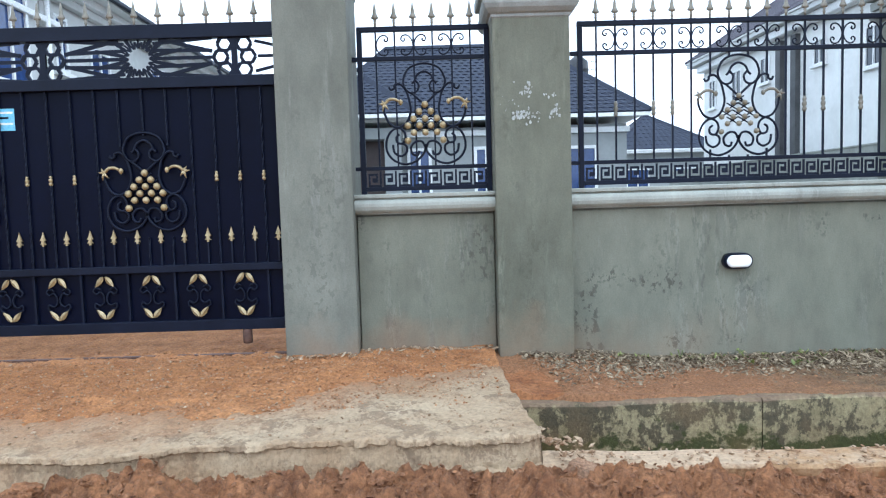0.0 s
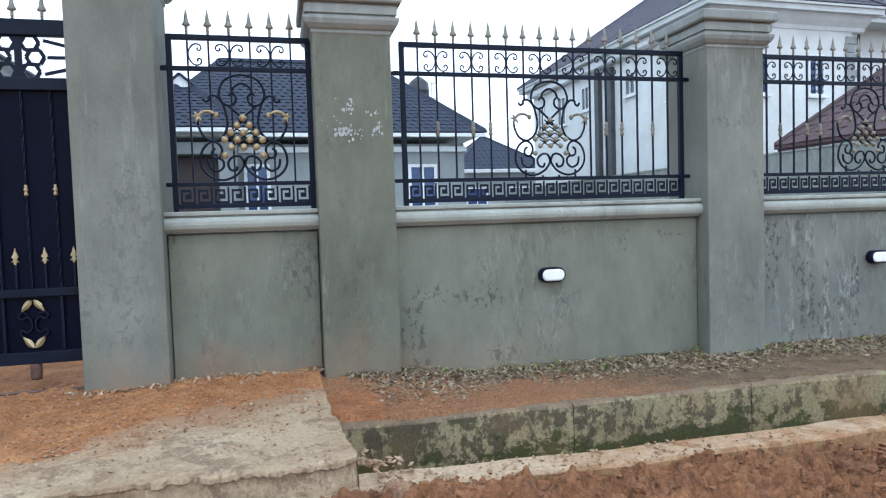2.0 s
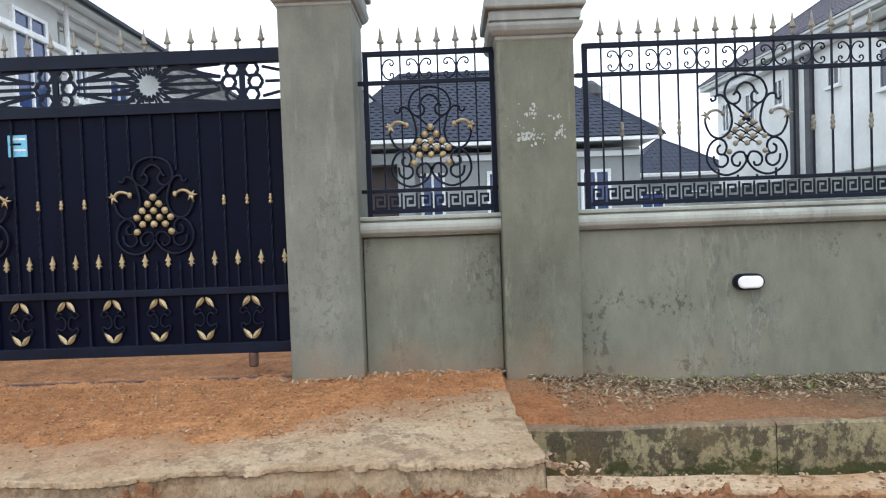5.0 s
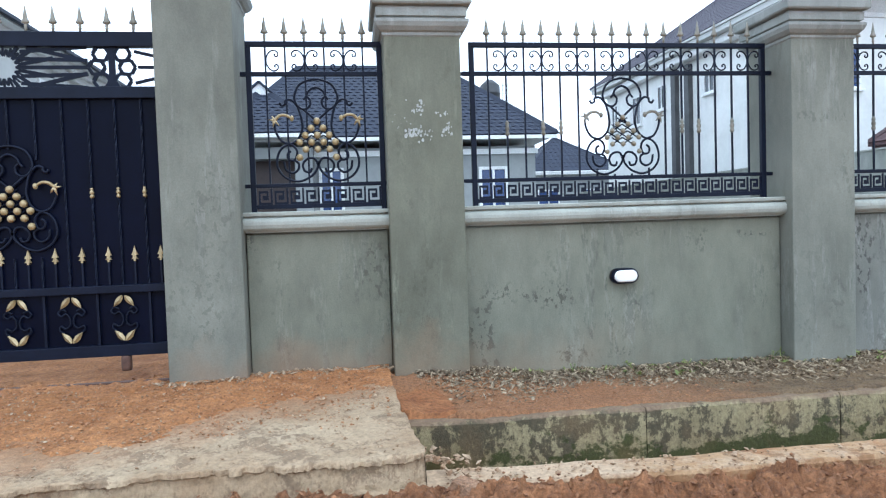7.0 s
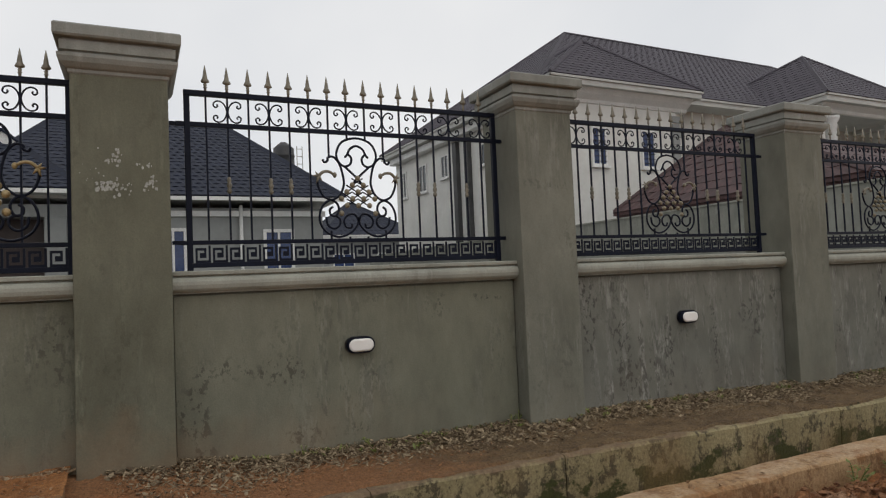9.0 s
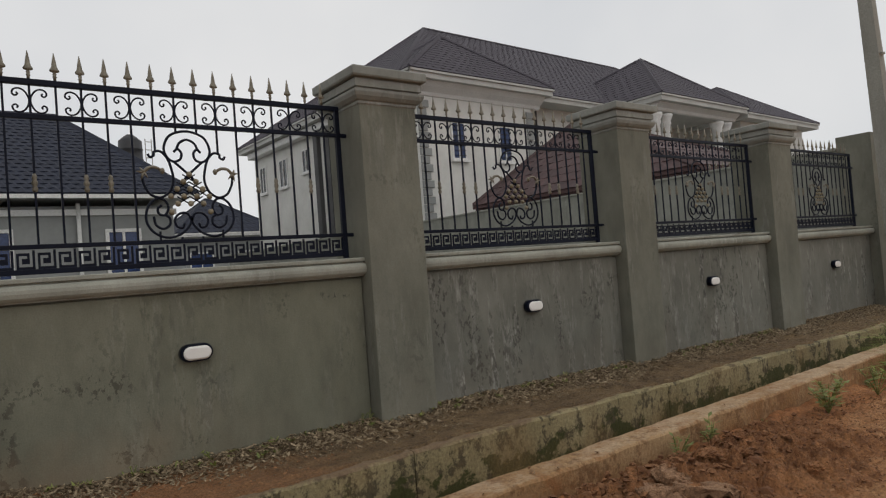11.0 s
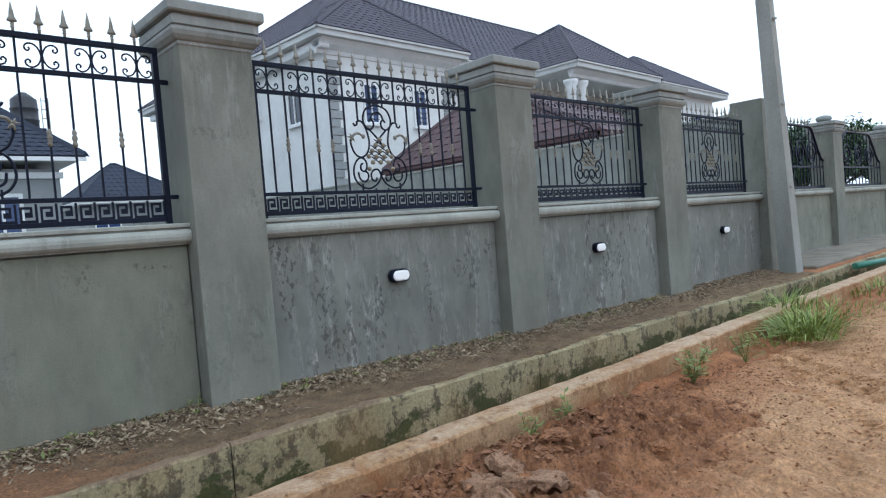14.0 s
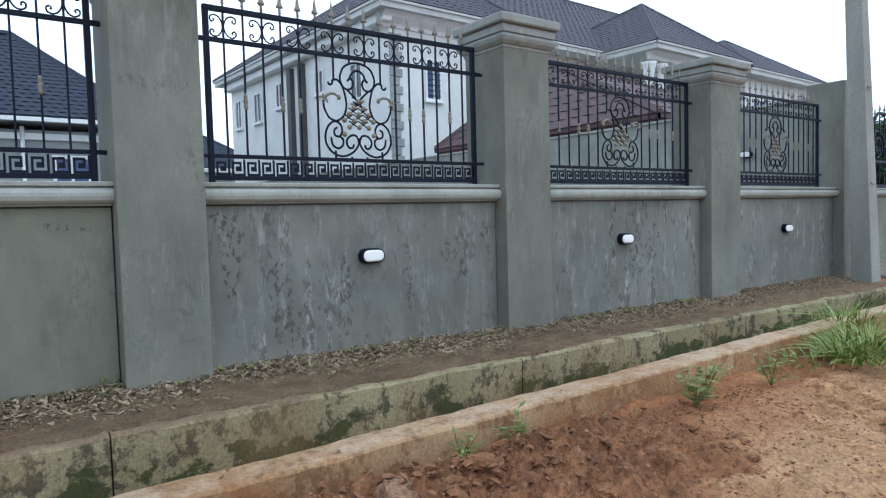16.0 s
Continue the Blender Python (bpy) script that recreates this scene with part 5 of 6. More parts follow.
def gate_house():
    """The two-storey house whose long side runs back from behind the gate."""
    h = empty("cream_house", Matrix.Translation((-7.5, 8.6, 0)))
    part("wall", box(bmesh.new(), -9.0, 0.0, 0, 15.6, 0.1, 5.92), M_CREAM_LIGHT, h)
    part("bay_wall", box(bmesh.new(), 0.0, 0.22, 0, 3.9, 0.1, 5.92), M_CREAM_LIGHT, h)
    hip_roof(h, -9.6, 0.62, -0.6, 16.2, 6.02, -4.6, -4.4, 4.6, 8.6, M_ROOF_DARK, 18, 34, 0.07, 11.0)
    part("cornice", box(bmesh.new(), 0.0, 0.3, -0.1, 15.7, 5.78, 5.95, 0.03), M_TRIM, h)
    part("cornice", box(bmesh.new(), 0.0, 0.16, -0.05, 15.65, 5.6, 5.78, 0.03), M_CREAM_LIGHT, h)
    part("gutter", box(bmesh.new(), 0.62, 0.72, -0.6, 16.2, 5.93, 6.04, 0.02), M_IRON, h, "dark metal gutter")
    part("string_course", box(bmesh.new(), 0.0, 0.32, 0, 4.6, 4.98, 5.1, 0.02), M_TRIM, h)
    part("downpipe", lathe(bmesh.new(), [(0.05, 0.1), (0.05, 5.95)], 10, (0.3, 4.06, 0)), M_TRIM, h, "white plastic downpipe")
    for i in range(20):
        w = 0.42 if i % 2 else 0.3
        part("quoin_block", box(bmesh.new(), 0.0, 0.05, 4.25, 4.25 + w, 0.2 + i * 0.28, 0.45 + i * 0.28, 0.012), M_CREAM_LIGHT, h)
    for y, x, z0, z1, w in ((3.0, 0.22, 3.7, 5.35, 0.85), (4.95, 0.0, 4.3, 5.3, 0.35), (6.5, 0.0, 4.1, 4.95, 0.75), (9.6, 0.0, 4.1, 5.2, 0.8), (12.6, 0.0, 4.1, 5.4, 0.9), (2.6, 0.22, 1.2, 2.4, 1.0), (7.5, 0.0, 1.2, 2.4, 1.0)):
        win = window(h, x, y, z0, z1, w)
        win.matrix_basis = Matrix.Translation((x, y, 0)) @ Matrix.Rotation(radians(90), 4, "Z")
    tagged(h, "cream two-storey house with white eaves behind the gate", "house")


gate_house()


# ---- boundary wall between the plots, and the next fence ----
def division_wall():
    w = tagged(empty("wall_division"), "tall grey cement boundary wall between two plots", "wall", kind="structure")
    part("wall_body", box(bmesh.new(), 13.0, 13.22, 4.87, 36.0, 0.0, 2.72), M_DIVISION, w)
    part("coping", box(bmesh.new(), 12.97, 13.25, 4.87, 36.0, 2.72, 2.76), M_LEDGE, w)
    sp = None
    for i in range(18):
        m = Matrix.Translation((13.1, 4.95 + i * 0.14, 2.76))
        sp = again(sp, w, m) if sp else part("spike", lathe(bmesh.new(), SPEAR, 6), M_TIP, w, "dull gold spike")
        sp.matrix_basis = m
    lamp = empty("wall_lamp", Matrix.Translation((13.0, 5.9, 2.0)) @ Matrix.Rotation(radians(-90), 4, "Z"))
    part("housing", stadium(bmesh.new(), 0.046, 0.056, 0.0, -0.058, 0.008), M_IRON, lamp, "black oval lamp housing")
    part("diffuser", stadium(bmesh.new(), 0.044, 0.043, -0.04, -0.068, 0.014), M_LENS, lamp, "white oval glass diffuser")
    tagged(lamp, "oval white bulkhead lamp on the boundary wall, unlit", "lamp", "fence wall lamps")


division_wall()


def swoop_railing(x0, x1):
    """The neighbour's railing: a top rail that swoops down to the posts."""
    r = empty("swoop_railing", Matrix.Translation(((x0 + x1) / 2, 5.1, 1.42)))
    h = (x1 - x0) / 2
    n = 14

    def top(u):
        return 0.62 + 0.72 * smoothstep(1.0, 0.45, abs(u))
    line = [(h * u, 0, top(u)) for u in np.linspace(-1, 1, 31)]
    part("top_rail", tube(bmesh.new(), line, 0.03, 6), M_IRON, r)
    part("bottom_rail", box(bmesh.new(), -h, h, -0.02, 0.02, 0.0, 0.07), M_IRON, r)
    part("middle_rail", box(bmesh.new(), -h, h, -0.015, 0.015, 0.46, 0.5), M_IRON, r)
    bar = None
    for i in range(n + 1):
        u = -1 + 2 * i / n
        part("bar", twisted_bar(0.06, top(u), 0.01), M_IRON, r).matrix_basis = Matrix.Translation((h * u, 0, 0))
        m = Matrix.Translation((h * u, 0, top(u)))
        bar = again(bar, r, m) if bar else part("spear_tip", lathe(bmesh.new(), SPEAR, 6), M_TIP, r)
        bar.matrix_basis = m
    for c in (-0.5, 0.0, 0.5):
        part("medallion", tube(bmesh.new(), spiral(c * h, 0.75, 0.3, 0.06, 0, 700, 40), 0.018, 6), M_IRON, r)
    tagged(r, "black neighbouring railing with a swooping top rail", "railing", "neighbouring railings")


for x in (18.05, 22.6, 27.2, 31.8):
    p = pillar(x, x + 0.62, 2.66, True, 0.0, 4.88)
    p["label"] = "grey neighbouring fence pillar with a stepped cap"
    gl = tagged(part("pillar_ball", lathe(bmesh.new(), [(0.08, 0), (0.12, 0.03), (0.2, 0.08), (0.23, 0.16), (0.2, 0.24), (0.1, 0.29), (0.03, 0.3)], 12), M_CAP), "round cement finial on a pillar", "finial", "pillar finials")
    gl.matrix_basis = Matrix.Translation((x + 0.31, 5.14, 2.66 + 0.248)) @ Matrix.Diagonal((0.75, 0.75, 0.55, 1))
for i, (a, b) in enumerate(((13.3, 18.05), (18.67, 22.6), (23.22, 27.2), (27.82, 31.8))):
    w = tagged(empty("wall_fence_%d" % (7 + i)), "low grey neighbouring fence wall", "wall", kind="structure")
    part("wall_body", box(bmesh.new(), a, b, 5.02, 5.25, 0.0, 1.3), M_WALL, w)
    part("coping", moulding(bmesh.new(), a, b, [(y + 0.54, z + 0.02) for y, z in LEDGE_PROFILE]), M_LEDGE, w)
    swoop_railing(a + 0.06 if i else 15.2, b - 0.06)
part("coping_end", box(bmesh.new(), 13.3, 30, 3.86, 5.02, -0.1, 0.125, 0.02), M_PAVE)
tagged(bpy.data.objects["coping_end"], "pale concrete walk before the neighbouring fence", "pavement", kind="structure").name = "pavement"


# ---- loose soil, gravel and plants ----
def pebble_mesh(verts, faces, c, size, rng, flat=False):
    base = len(verts)
    ico = [(0, 0, 1), (0.9, 0, 0.3), (0.3, 0.85, 0.3), (-0.7, 0.5, 0.3), (-0.7, -0.5, 0.3), (0.3, -0.85, 0.3), (0, 0, -0.6)]
    rot = Euler((rng.uniform(-0.6, 0.6), rng.uniform(-0.6, 0.6), rng.uniform(0, 6.28))).to_matrix()
    sx, sy, sz = size * rng.uniform(0.6, 1.4), size * rng.uniform(0.5, 1.1), size * rng.uniform(0.35, 0.8)
    if flat:
        sx, sy, sz = sx * rng.uniform(0.7, 2.2), sy * rng.uniform(0.4, 0.9), sz * rng.uniform(0.3, 0.8)
    for v in ico:
        q = rot @ Vector((v[0] * sx * rng.uniform(0.75, 1.2), v[1] * sy * rng.uniform(0.75, 1.2), v[2] * sz))
        verts.append((c[0] + q.x, c[1] + q.y, c[2] + q.z))
    for i in range(5):
        j = (i + 1) % 5
        faces.append((base, base + 1 + i, base + 1 + j))
        faces.append((base + 6, base + 1 + j, base + 1 + i))


def scatter(name, count, place, size, material, label, seed, flat=False):
    rng = random.Random(seed)
    verts, faces = [], []
    for _ in range(count):
        x, y, z = place(rng)
        pebble_mesh(verts, faces, (x, y, z), size(rng), rng, flat)
    me = bpy.data.meshes.new(name)
    me.from_pydata(verts, [], faces)
    me.materials.append(material)
    return tagged(new(name, me), label, name.replace("_", " "), kind="stuff")


def at_bank(rng):
    x = rng.uniform(0.62, 12.6)
    y = 4.47 - abs(rng.gauss(0, 0.21)) * (0.9 + 0.6 * fbm(x * 1.3, 2))
    y = max(3.86, y)
    return x, y, verge_height(x, y) + 0.004 + 0.035 * rng.random() * smoothstep(4.1, 4.46, y)


scatter("gravel", 36000, at_bank, lambda r: r.choice((0.004, 0.006, 0.008, 0.01, 0.013, 0.018)), M_GRAVEL, "grey and brown chippings heaped along the fence wall", 3, True)


def at_apron(rng):
    x = rng.uniform(-3.6, 0.4)
    y = rng.uniform(2.8, 4.35)
    return x, y, max(0.288, dirt_height(x, y)) + 0.002


scatter("loose_stones", 2600, at_apron, lambda r: r.choice((0.003, 0.004, 0.005, 0.007, 0.011)), M_STONE, "small stones and crumbs on the apron", 4)


def at_dirt(rng):
    x, y = rng.uniform(-4.2, 0.4), rng.uniform(3.2, 4.6)
    return x, y, max(0.286, dirt_height(x, y)) + 0.003


scatter("dirt_crumbs", 7000, at_dirt, lambda r: r.choice((0.003, 0.004, 0.005, 0.007, 0.012)), M_DIRTCLOD, "crumbs of orange soil on the apron", 14)


def at_apron_wall(rng):
    x = rng.uniform(-1.05, 0.48)
    y = (4.3 if x < -0.49 else 4.44) - abs(rng.gauss(0, 0.03))
    return x, y, dirt_height(x, y) + 0.006


scatter("mortar_crumbs", 420, at_apron_wall, lambda r: r.choice((0.008, 0.012, 0.018)), M_STONE, "mortar crumbs along the foot of the pillars", 5, True)


def at_road(rng):
    x = rng.uniform(-2.5, 7.0)
    y = 2.66 - abs(rng.gauss(0, 0.55))
    if x > 3.5:
        y -= 0.05
    return x, y, max(road_height(x, y), dug_height(x, y)) + 0.004


scatter("soil_crumbs", 6500, at_road, lambda r: r.choice((0.004, 0.006, 0.008, 0.011, 0.016)), M_CLOD, "broken crumbs of red soil along the kerb", 6)


def at_carriageway(rng):
    x, y = rng.uniform(4.2, 12.0), rng.uniform(0.2, 2.5)
    return x, y, max(road_dust(x, y), dug_height(x, y)) + 0.003


scatter("road_crumbs", 5200, at_carriageway, lambda r: r.choice((0.004, 0.005, 0.007, 0.01, 0.015)), M_DIRTCLOD, "crumbs of dry soil strewn over the road", 26)


def at_heap(rng):
    x = rng.gauss(4.1, 0.75)
    y = 2.66 - abs(rng.gauss(0, 0.26))
    return x, y, max(road_height(x, y), dug_height(x, y)) + 0.012


scatter("mud_chunks", 800, at_heap, lambda r: r.choice((0.008, 0.011, 0.016, 0.024, 0.034)), M_CLOD, "angular broken chunks of dried red mud", 31)


def at_kerb_top(rng):
    x = 0.6 + abs(rng.gauss(0, 1.3))
    y = rng.uniform(2.78, 2.99)
    return x, y, 0.092 + 0.03 * smoothstep(2.0, 0.6, x)


scatter("kerb_crumbs", 320, at_kerb_top, lambda r: r.choice((0.005, 0.007, 0.01, 0.015)), M_STONE, "crumbs of mortar and soil on the kerb", 32)


def at_strip(rng):
    x = 0.58 + abs(rng.gauss(0, 0.85))
    y = rng.uniform(3.75, 4.45)
    return x, y, verge_height(x, y) + 0.004


scatter("verge_crumbs", 1900, at_strip, lambda r: r.choice((0.003, 0.004, 0.006, 0.01)), M_DIRTCLOD, "orange crumbs of soil on the verge", 33)


def tyre_marks():
    """Two pressed tracks: rows of small ridges left by the tread."""
    bm = bmesh.new()
    along, across = Vector((-0.643, -0.766, 0)), Vector((-0.766, 0.643, 0))
    rg = random.Random(61)
    for off in (-0.02, -0.24, 0.42):
        for i in range(64):
            if rg.random() < 0.14:
                continue
            c = Vector((7.55, 2.5, 0)) + along * (i * 0.036 + rg.uniform(-0.004, 0.004)) + across * (off + 0.03 * math.sin(i * 0.11))
            lean = 0.35 if i % 2 else -0.35
            half = (across + along * lean).normalized() * rg.uniform(0.045, 0.065)
            wide = along * rg.uniform(0.007, 0.011)
            low, high = [], []
            for s, t in ((-1, -1), (1, -1), (1, 1), (-1, 1)):
                q = c + half * s + wide * t
                low.append(bm.verts.new((q.x, q.y, road_dust(q.x, q.y) - 0.02)))
                q = c + half * s * 0.85 + wide * t * 0.5
                high.append(bm.verts.new((q.x, q.y, road_dust(q.x, q.y) + rg.uniform(0.003, 0.011))))
            for k in range(4):
                bm.faces.new((low[k], low[(k + 1) % 4], high[(k + 1) % 4], high[k]))
            bm.faces.new(high)
    bmesh.ops.recalc_face_normals(bm, faces=bm.faces)
    tagged(part("tyre_marks", bm, M_ROAD), "tread ridges of tyre tracks pressed in the damp soil", "tyre marks", kind="stuff")


tyre_marks()


def at_break(rng):
    y = rng.uniform(2.72, 3.6)
    x = 0.52 + 0.1 * (3.6 - y) + abs(rng.gauss(0, 0.07)) + 0.2 * max(0, 2.95 - y)
    return x, y, 0.02 + 0.14 * smoothstep(3.5, 2.9, y) - 0.5 * max(0, x - 0.75)


scatter("concrete_rubble", 130, at_break, lambda r: r.choice((0.006, 0.009, 0.013, 0.02, 0.03)), M_STONE, "broken concrete lumps at the end of the apron", 15)


def clod(x, y, size, seed):
    rng = random.Random(seed)
    bm = bmesh.new()
    bmesh.ops.create_icosphere(bm, subdivisions=5 if size > 0.09 else 4, radius=1)
    sx, sy, sz = size * rng.uniform(0.8, 1.4), size * rng.uniform(0.7, 1.1), size * rng.uniform(0.4, 0.6)
    for v in bm.verts:
        d, p = noise.voronoi((v.co.x * 1.9 + seed, v.co.y * 1.9, v.co.z * 1.9))
        k = 0.9 + 0.3 * fbm(v.co.x * 1.3 + seed, v.co.y * 1.3, v.co.z * 1.3) + 0.16 * noise.noise(p[0] * 5.3) * smoothstep(0, 0.3, d[1] - d[0]) - 0.13 * smoothstep(0.07, 0.0, d[1] - d[0]) + 0.07 * fbm(v.co.x * 5, v.co.y * 5 + seed, v.co.z * 5) + 0.05 * fbm(v.co.x * 13, v.co.y * 13 + seed, v.co.z * 13)
        v.co = Vector((v.co.x * sx, v.co.y * sy, v.co.z * sz)) * k
    ob = part("soil_clod", bm, M_CHUNK if size > 0.09 else M_DUG)
    ob.matrix_basis = Matrix.Translation((x, y, max(road_height(x, y), dug_height(x, y)) + size * 0.05)) @ Matrix.Rotation(rng.uniform(0, 6), 4, "Z")
    tagged(ob, "lump of dug-up red soil lying beside the kerb", "soil clod", "soil clods")


rng = random.Random(11)
for i in range(60):
    x = rng.uniform(-2.2, 6.2)
    y = 2.62 - abs(rng.gauss(0, 0.4))
    clod(x, y, rng.choice((0.03, 0.04, 0.05, 0.07)), i)
def mud_slab(x, y, size, seed):
    """A broken plate of dried mud: flat cracked top, torn sides."""
    rg = random.Random(seed)
    bm = bmesh.new()
    for k in range(26):
        a, z = rg.uniform(0, 6.28), rg.choice((-1, 1))
        d = size * rg.uniform(0.75, 1.1) * (0.85 if z > 0 else 1.0)
        bm.verts.new((d * math.cos(a) * 1.15, d * math.sin(a) * 0.8, z * size * 0.2 + 0.12 * d * math.cos(a - 1)))
    hull = bmesh.ops.convex_hull(bm, input=bm.verts)
    bmesh.ops.delete(bm, geom=[v for v in hull["geom_interior"] if v.is_valid], context="VERTS")
    bmesh.ops.triangulate(bm, faces=bm.faces)
    bmesh.ops.subdivide_edges(bm, edges=bm.edges, cuts=5, use_grid_fill=True)
    for v in bm.verts:
        v.co += v.co.normalized() * size * (0.16 * fbm(v.co.x * 5 + seed, v.co.y * 5, v.co.z * 5) + 0.05 * fbm(v.co.x * 22, v.co.y * 22 + seed, v.co.z * 22))
        d, _ = noise.voronoi((v.co.x / size * 1.3 + seed, v.co.y / size * 1.3, 0.4))
        v.co.z -= size * 0.2 * smoothstep(0.09, 0.0, d[1] - d[0])
    ob = part("soil_clod", bm, M_CHUNK)
    ob.matrix_basis = Matrix.Translation((x, y, max(road_height(x, y), dug_height(x, y)) + size * 0.02)) @ Euler((rg.uniform(-0.25, 0.25), rg.uniform(-0.25, 0.25), rg.uniform(0, 6))).to_matrix().to_4x4()
    tagged(ob, "broken slab of dried grey-brown mud beside the kerb", "soil clod", "soil clods")


for i, (x, y, s) in enumerate(((0.66, 2.62, 0.08), (3.84, 2.3, 0.13), (4.08, 2.34, 0.12), (3.98, 2.1, 0.2), (3.64, 2.24, 0.13), (3.68, 2.02, 0.16), (3.44, 2.16, 0.12), (4.06, 1.88, 0.11), (4.26, 2.14, 0.09))):
    mud_slab(x, y, s, 200 + i)


def blades(bm, n, radius, length, rng, width=0.008, droop=0.6):
    for _ in range(n):
        a, d = rng.uniform(0, 6.28), radius * math.sqrt(rng.random())
        base = Vector((d * math.cos(a), d * math.sin(a), 0))
        out = Vector((math.cos(a + rng.uniform(-0.7, 0.7)), math.sin(a + rng.uniform(-0.7, 0.7)), 0))
        ln = length * rng.uniform(0.5, 1.15)
        side = out.cross(Vector((0, 0, 1))) * width * rng.uniform(0.7, 1.3)
        lean = rng.uniform(0.15, 1.0) * droop
        prev = None
        for k in range(5):
            t = k / 4
            p = base + out * ln * lean * t * t * 1.1 + Vector((0, 0, ln * (t - 0.45 * lean * t * t)))
            s = side * (1 - t) ** 0.6
            cur = (bm.verts.new(p - s), bm.verts.new(p + s + Vector((0, 0, 0.001))))
            if prev:
                bm.faces.new((prev[0], prev[1], cur[1], cur[0]))
            prev = cur


def grass_clump(x, y, z, n, radius, length, seed, label="clump of long green grass beside the drain kerb"):
    bm = bmesh.new()
    blades(bm, int(n * 1.6), radius * 1.1, length * 1.1, random.Random(seed), 0.007, 1.75)
    ob = part("grass_clump", bm, M_BLADE)
    ob.matrix_basis = Matrix.Translation((x, y, z))
    tagged(ob, label, "grass", "grass clumps")


grass_clump(8.38, 2.4, -0.07, 210, 0.27, 0.28, 1)
grass_clump(8.85, 2.52, -0.05, 170, 0.3, 0.26, 2)
grass_clump(9.25, 2.86, 0.05, 80, 0.25, 0.28, 6)
grass_clump(7.9, 2.56, -0.05, 40, 0.25, 0.13, 3, "short grass at the edge of the road")
grass_clump(9.9, 2.62, -0.05, 70, 0.5, 0.16, 4, "short grass at the edge of the road")
grass_clump(11.6, 2.6, -0.05, 110, 0.6, 0.2, 5, "short grass at the edge of the road")


def weed(x, y, z, size, seed, n=26):
    rg = random.Random(seed)
    w = empty("weed", Matrix.Translation((x, y, z)))
    bm, lf = bmesh.new(), bmesh.new()
    for _ in range(max(3, n // 5)):
        a = rg.uniform(0, 6.28)
        tip = Vector((math.cos(a) * size * rg.uniform(0.2, 0.7), math.sin(a) * size * rg.uniform(0.2, 0.7), size * rg.uniform(0.5, 1.1)))
        tube(bm, smooth_line([(0, 0, 0), tip * 0.5 + Vector((0, 0, size * 0.1)), tip], 3), 0.003, 4)
        for _ in range(6):
            c = tip * rg.uniform(0.35, 1.05)
            b = rg.uniform(0, 6.28)
            d = Vector((math.cos(b), math.sin(b), rg.uniform(-0.1, 0.5))) * size * rg.uniform(0.18, 0.34)
            s = d.cross(Vector((0, 0, 1))).normalized() * size * 0.07
            lf.faces.new([lf.verts.new(q) for q in (c, c + d * 0.5 + s, c + d, c + d * 0.5 - s)])
    tagged(part("stalk", bm, M_WEED, w), kind="stuff")
    tagged(part("foliage", lf, M_WEED, w), kind="stuff")
    tagged(w, "small green weed growing by the kerb", "weed", "weeds")


for i, (x, y, s, n) in enumerate(((4.62, 2.7, 0.16, 40), (4.95, 2.66, 0.2, 40), (6.3, 2.5, 0.26, 60), (6.6, 2.62, 0.2, 40), (5.6, 2.6, 0.1, 20), (7.1, 2.45, 0.2, 50))):
    weed(x, y, road_height(x, y), s, i, n)
for i, (x, s) in enumerate(((2.2, 0.08), (1.75, 0.06), (3.3, 0.09), (3.36, 0.07), (2.62, 0.06))):
    weed(x, 4.42, verge_height(x, 4.42) + 0.015, s, 40 + i, 18)


def seedlings():
    rg = random.Random(51)
    bm = bmesh.new()
    for _ in range(150):
        x, y = rg.uniform(1.3, 9.4), 4.44 - abs(rg.gauss(0, 0.09))
        z = verge_height(x, y) + 0.02
        for _ in range(rg.randint(3, 7)):
            a = rg.uniform(0, 6.28)
            d = Vector((math.cos(a), math.sin(a), rg.uniform(0.2, 1.1))) * rg.uniform(0.018, 0.045)
            s = d.cross(Vector((0, 0, 1))).normalized() * rg.uniform(0.005, 0.009)
            c = Vector((x, y, z))
            bm.faces.new([bm.verts.new(q) for q in (c, c + d * 0.55 + s, c + d, c + d * 0.55 - s)])
    tagged(part("seedlings", bm, M_WEED), "tiny green seedlings among the chippings", "weeds", kind="stuff")


seedlings()


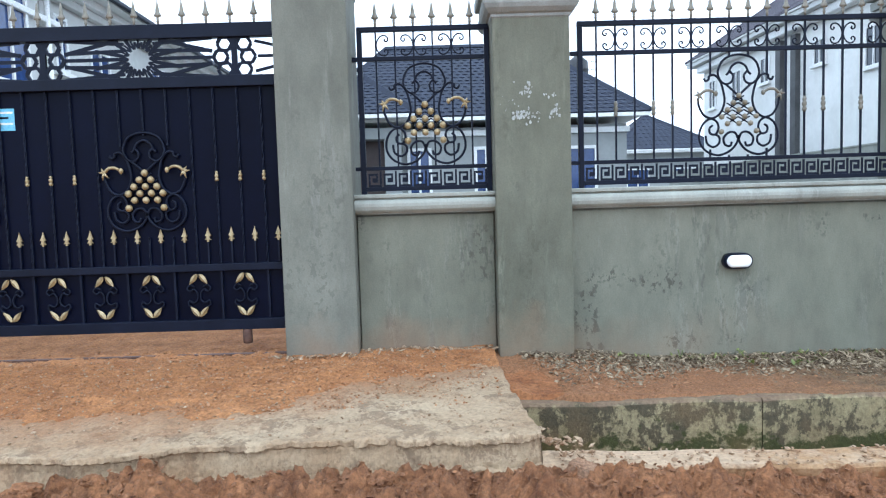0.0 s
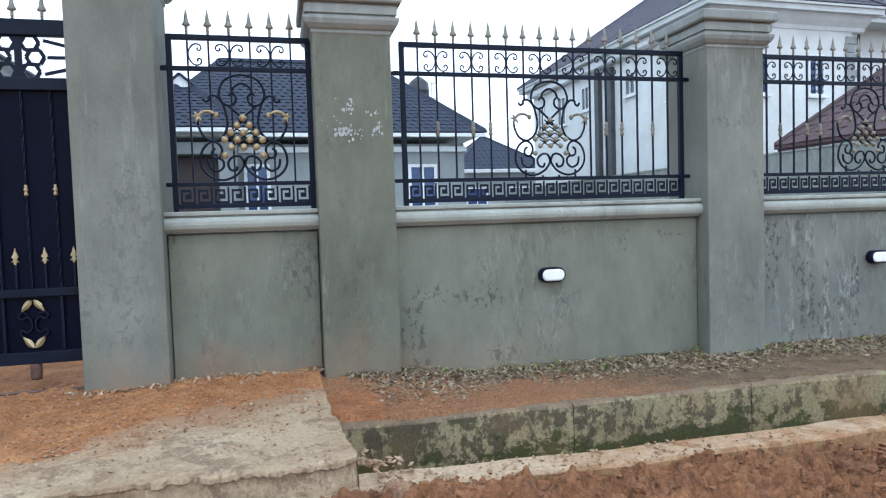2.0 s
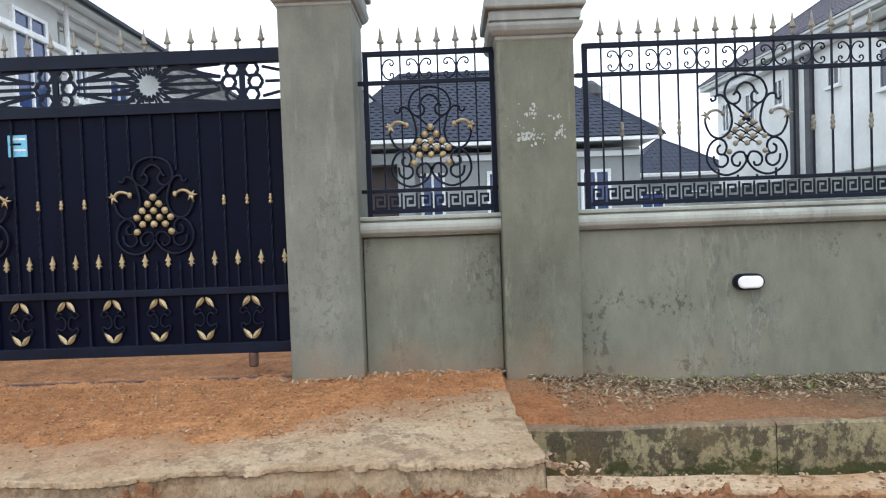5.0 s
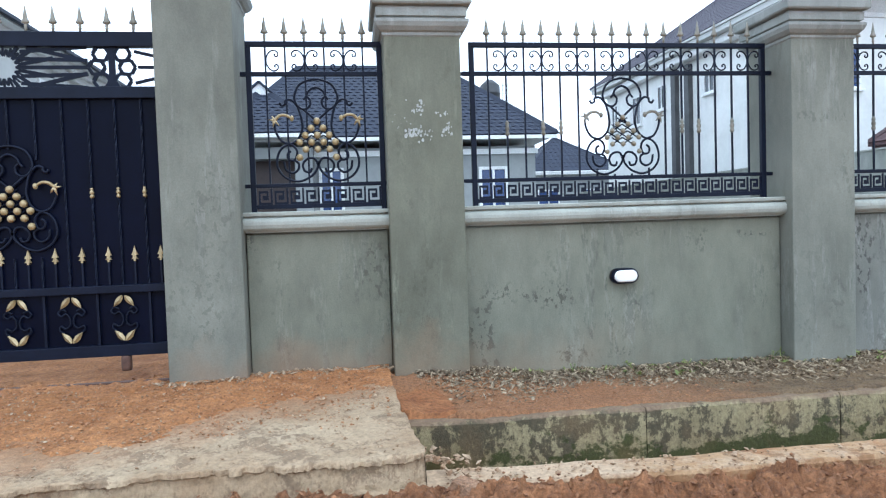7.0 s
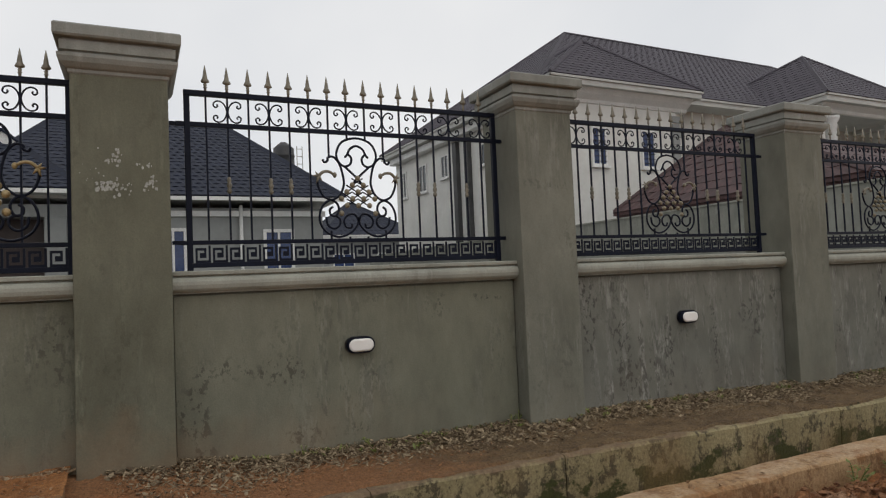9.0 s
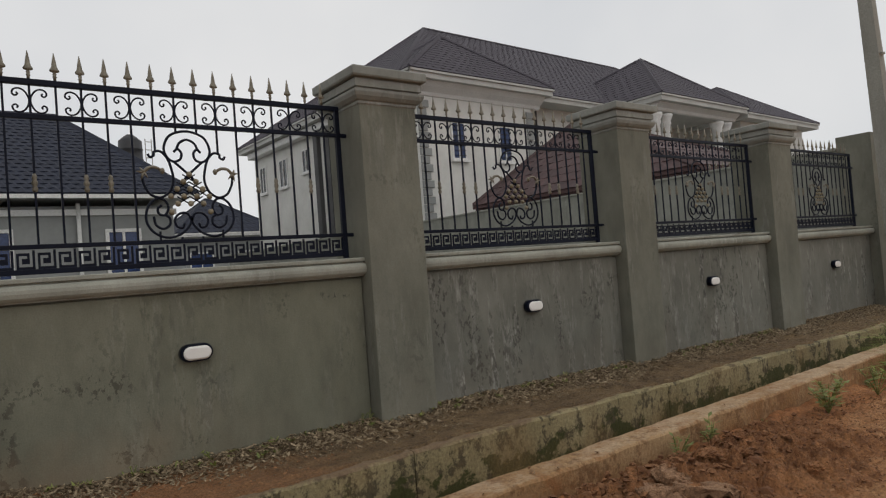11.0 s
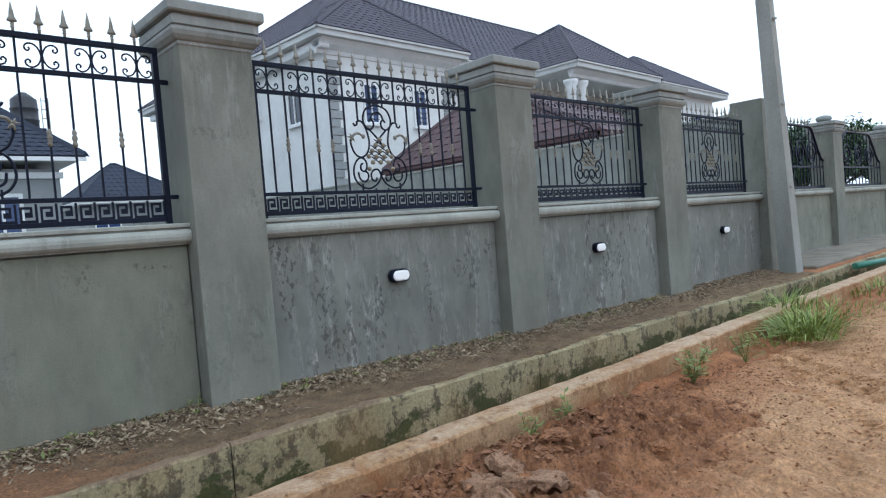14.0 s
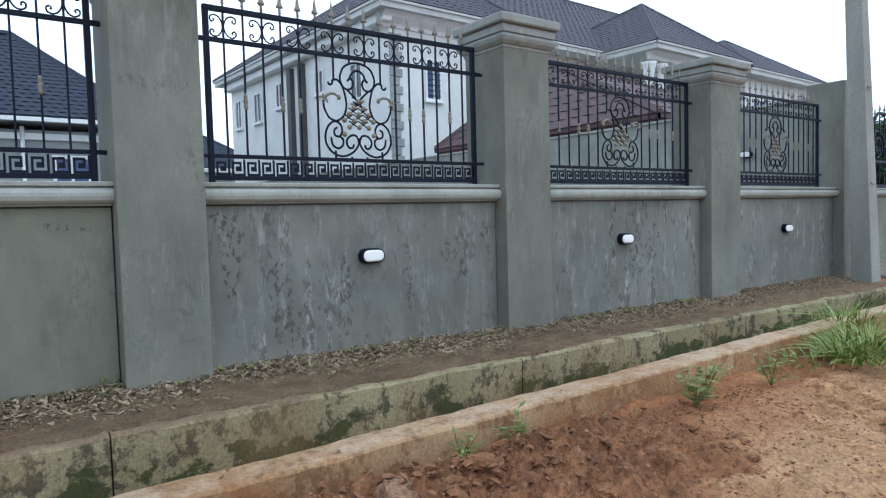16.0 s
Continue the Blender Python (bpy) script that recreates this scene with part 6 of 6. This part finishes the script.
def tree(x, y, height, spread, seed):
    rg = random.Random(seed)
    t = empty("tree", Matrix.Translation((x, y, 0.1)))
    bm = bmesh.new()
    tube(bm, smooth_line([(0, 0, 0), (0.05, 0.02, height * 0.3), (0, 0, height * 0.62)], 4), 0.13, 8, 0.5)
    crown = bmesh.new()
    for _ in range(26):
        a, e = rg.uniform(0, 6.28), rg.uniform(0.1, 1.0)
        tip = Vector((math.cos(a) * spread * rg.uniform(0.3, 1), math.sin(a) * spread * rg.uniform(0.3, 1), height * (0.5 + 0.5 * e)))
        tube(bm, [(0, 0, height * 0.4), tip * 0.6 + Vector((0, 0, height * 0.15)), tip], 0.035, 5, 0.3)
        for _ in range(420):
            c = tip + Vector((rg.gauss(0, 0.32), rg.gauss(0, 0.32), rg.gauss(0, 0.24))) * spread * 0.55
            d = Vector((rg.uniform(-1, 1), rg.uniform(-1, 1), rg.uniform(-0.6, 0.6))).normalized() * rg.uniform(0.07, 0.15)
            s = d.cross(Vector((rg.uniform(-1, 1), rg.uniform(-1, 1), 1))).normalized() * 0.045
            crown.faces.new([crown.verts.new(q) for q in (c - d, c + s, c + d, c - s)])
    part("trunk", bm, M_BARK, t)
    part("crown", crown, M_LEAF, t)
    tagged(t, "dark green leafy tree beyond the neighbouring fence", "tree", "trees")


for i, (x, y, h, s) in enumerate(((26, 8.2, 3.3, 1.3), (29, 9.4, 3.5, 1.5), (33, 9.0, 3.7, 1.7), (38, 9, 4.0, 2.0), (45, 8, 4.2, 2.2), (52, 6, 4.6, 2.6))):
    tree(x, y, h, s, i)

pp = tagged(part("plastic_pipe", tube(bmesh.new(), [(14.2, 3.55, 0.03), (15.4, 3.35, 0.02)], 0.055, 10), M_PIPE), "green plastic pipe lying across the drain", "pipe")


# ---- worn patches on the render ----
def flakes(name, spots, y, material, label, seed, proud=0.002):
    rg = random.Random(seed)
    bm = bmesh.new()
    count = 0
    for cx, cz, n, sx, sz, size in spots:
        for _ in range(n):
            x, z = cx + rg.gauss(0, sx), cz + rg.gauss(0, sz)
            k = rg.randint(6, 9)
            s = size * rg.uniform(0.4, 1.3)
            ring = [(x + s * rg.uniform(0.5, 1.2) * math.cos(6.28 * i / k), z + s * 1.3 * rg.uniform(0.4, 1.2) * math.sin(6.28 * i / k)) for i in range(k)]
            count += 1
            f = [bm.verts.new((a, y - proud - 0.000012 * count, b)) for a, b in ring]
            g = [bm.verts.new((a + (a - x) * 0.2, y + 0.002, b + (b - z) * 0.2)) for a, b in ring]
            for i in range(k):
                bm.faces.new((f[i], g[i], g[(i + 1) % k], f[(i + 1) % k]))
            bm.faces.new(f[::-1])
    bmesh.ops.recalc_face_normals(bm, faces=bm.faces)
    return tagged(part(name, bm, material), label, name.replace("_", " "), kind="stuff")


flakes("paint_flakes", [(0.69, 2.07, 24, 0.0315, 0.0231, 0.0072), (0.67, 1.9, 38, 0.0315, 0.0231, 0.009), (0.88, 1.93, 21, 0.0231, 0.0315, 0.0072), (0.85, 2.03, 9, 0.021, 0.0084, 0.0072), (0.76, 1.9, 7, 0.021, 0.021, 0.006), (0.6, 1.97, 12, 0.0315, 0.0315, 0.0036)], FRONT, M_FLECK, "white plaster flecks left on the pillar", 21)
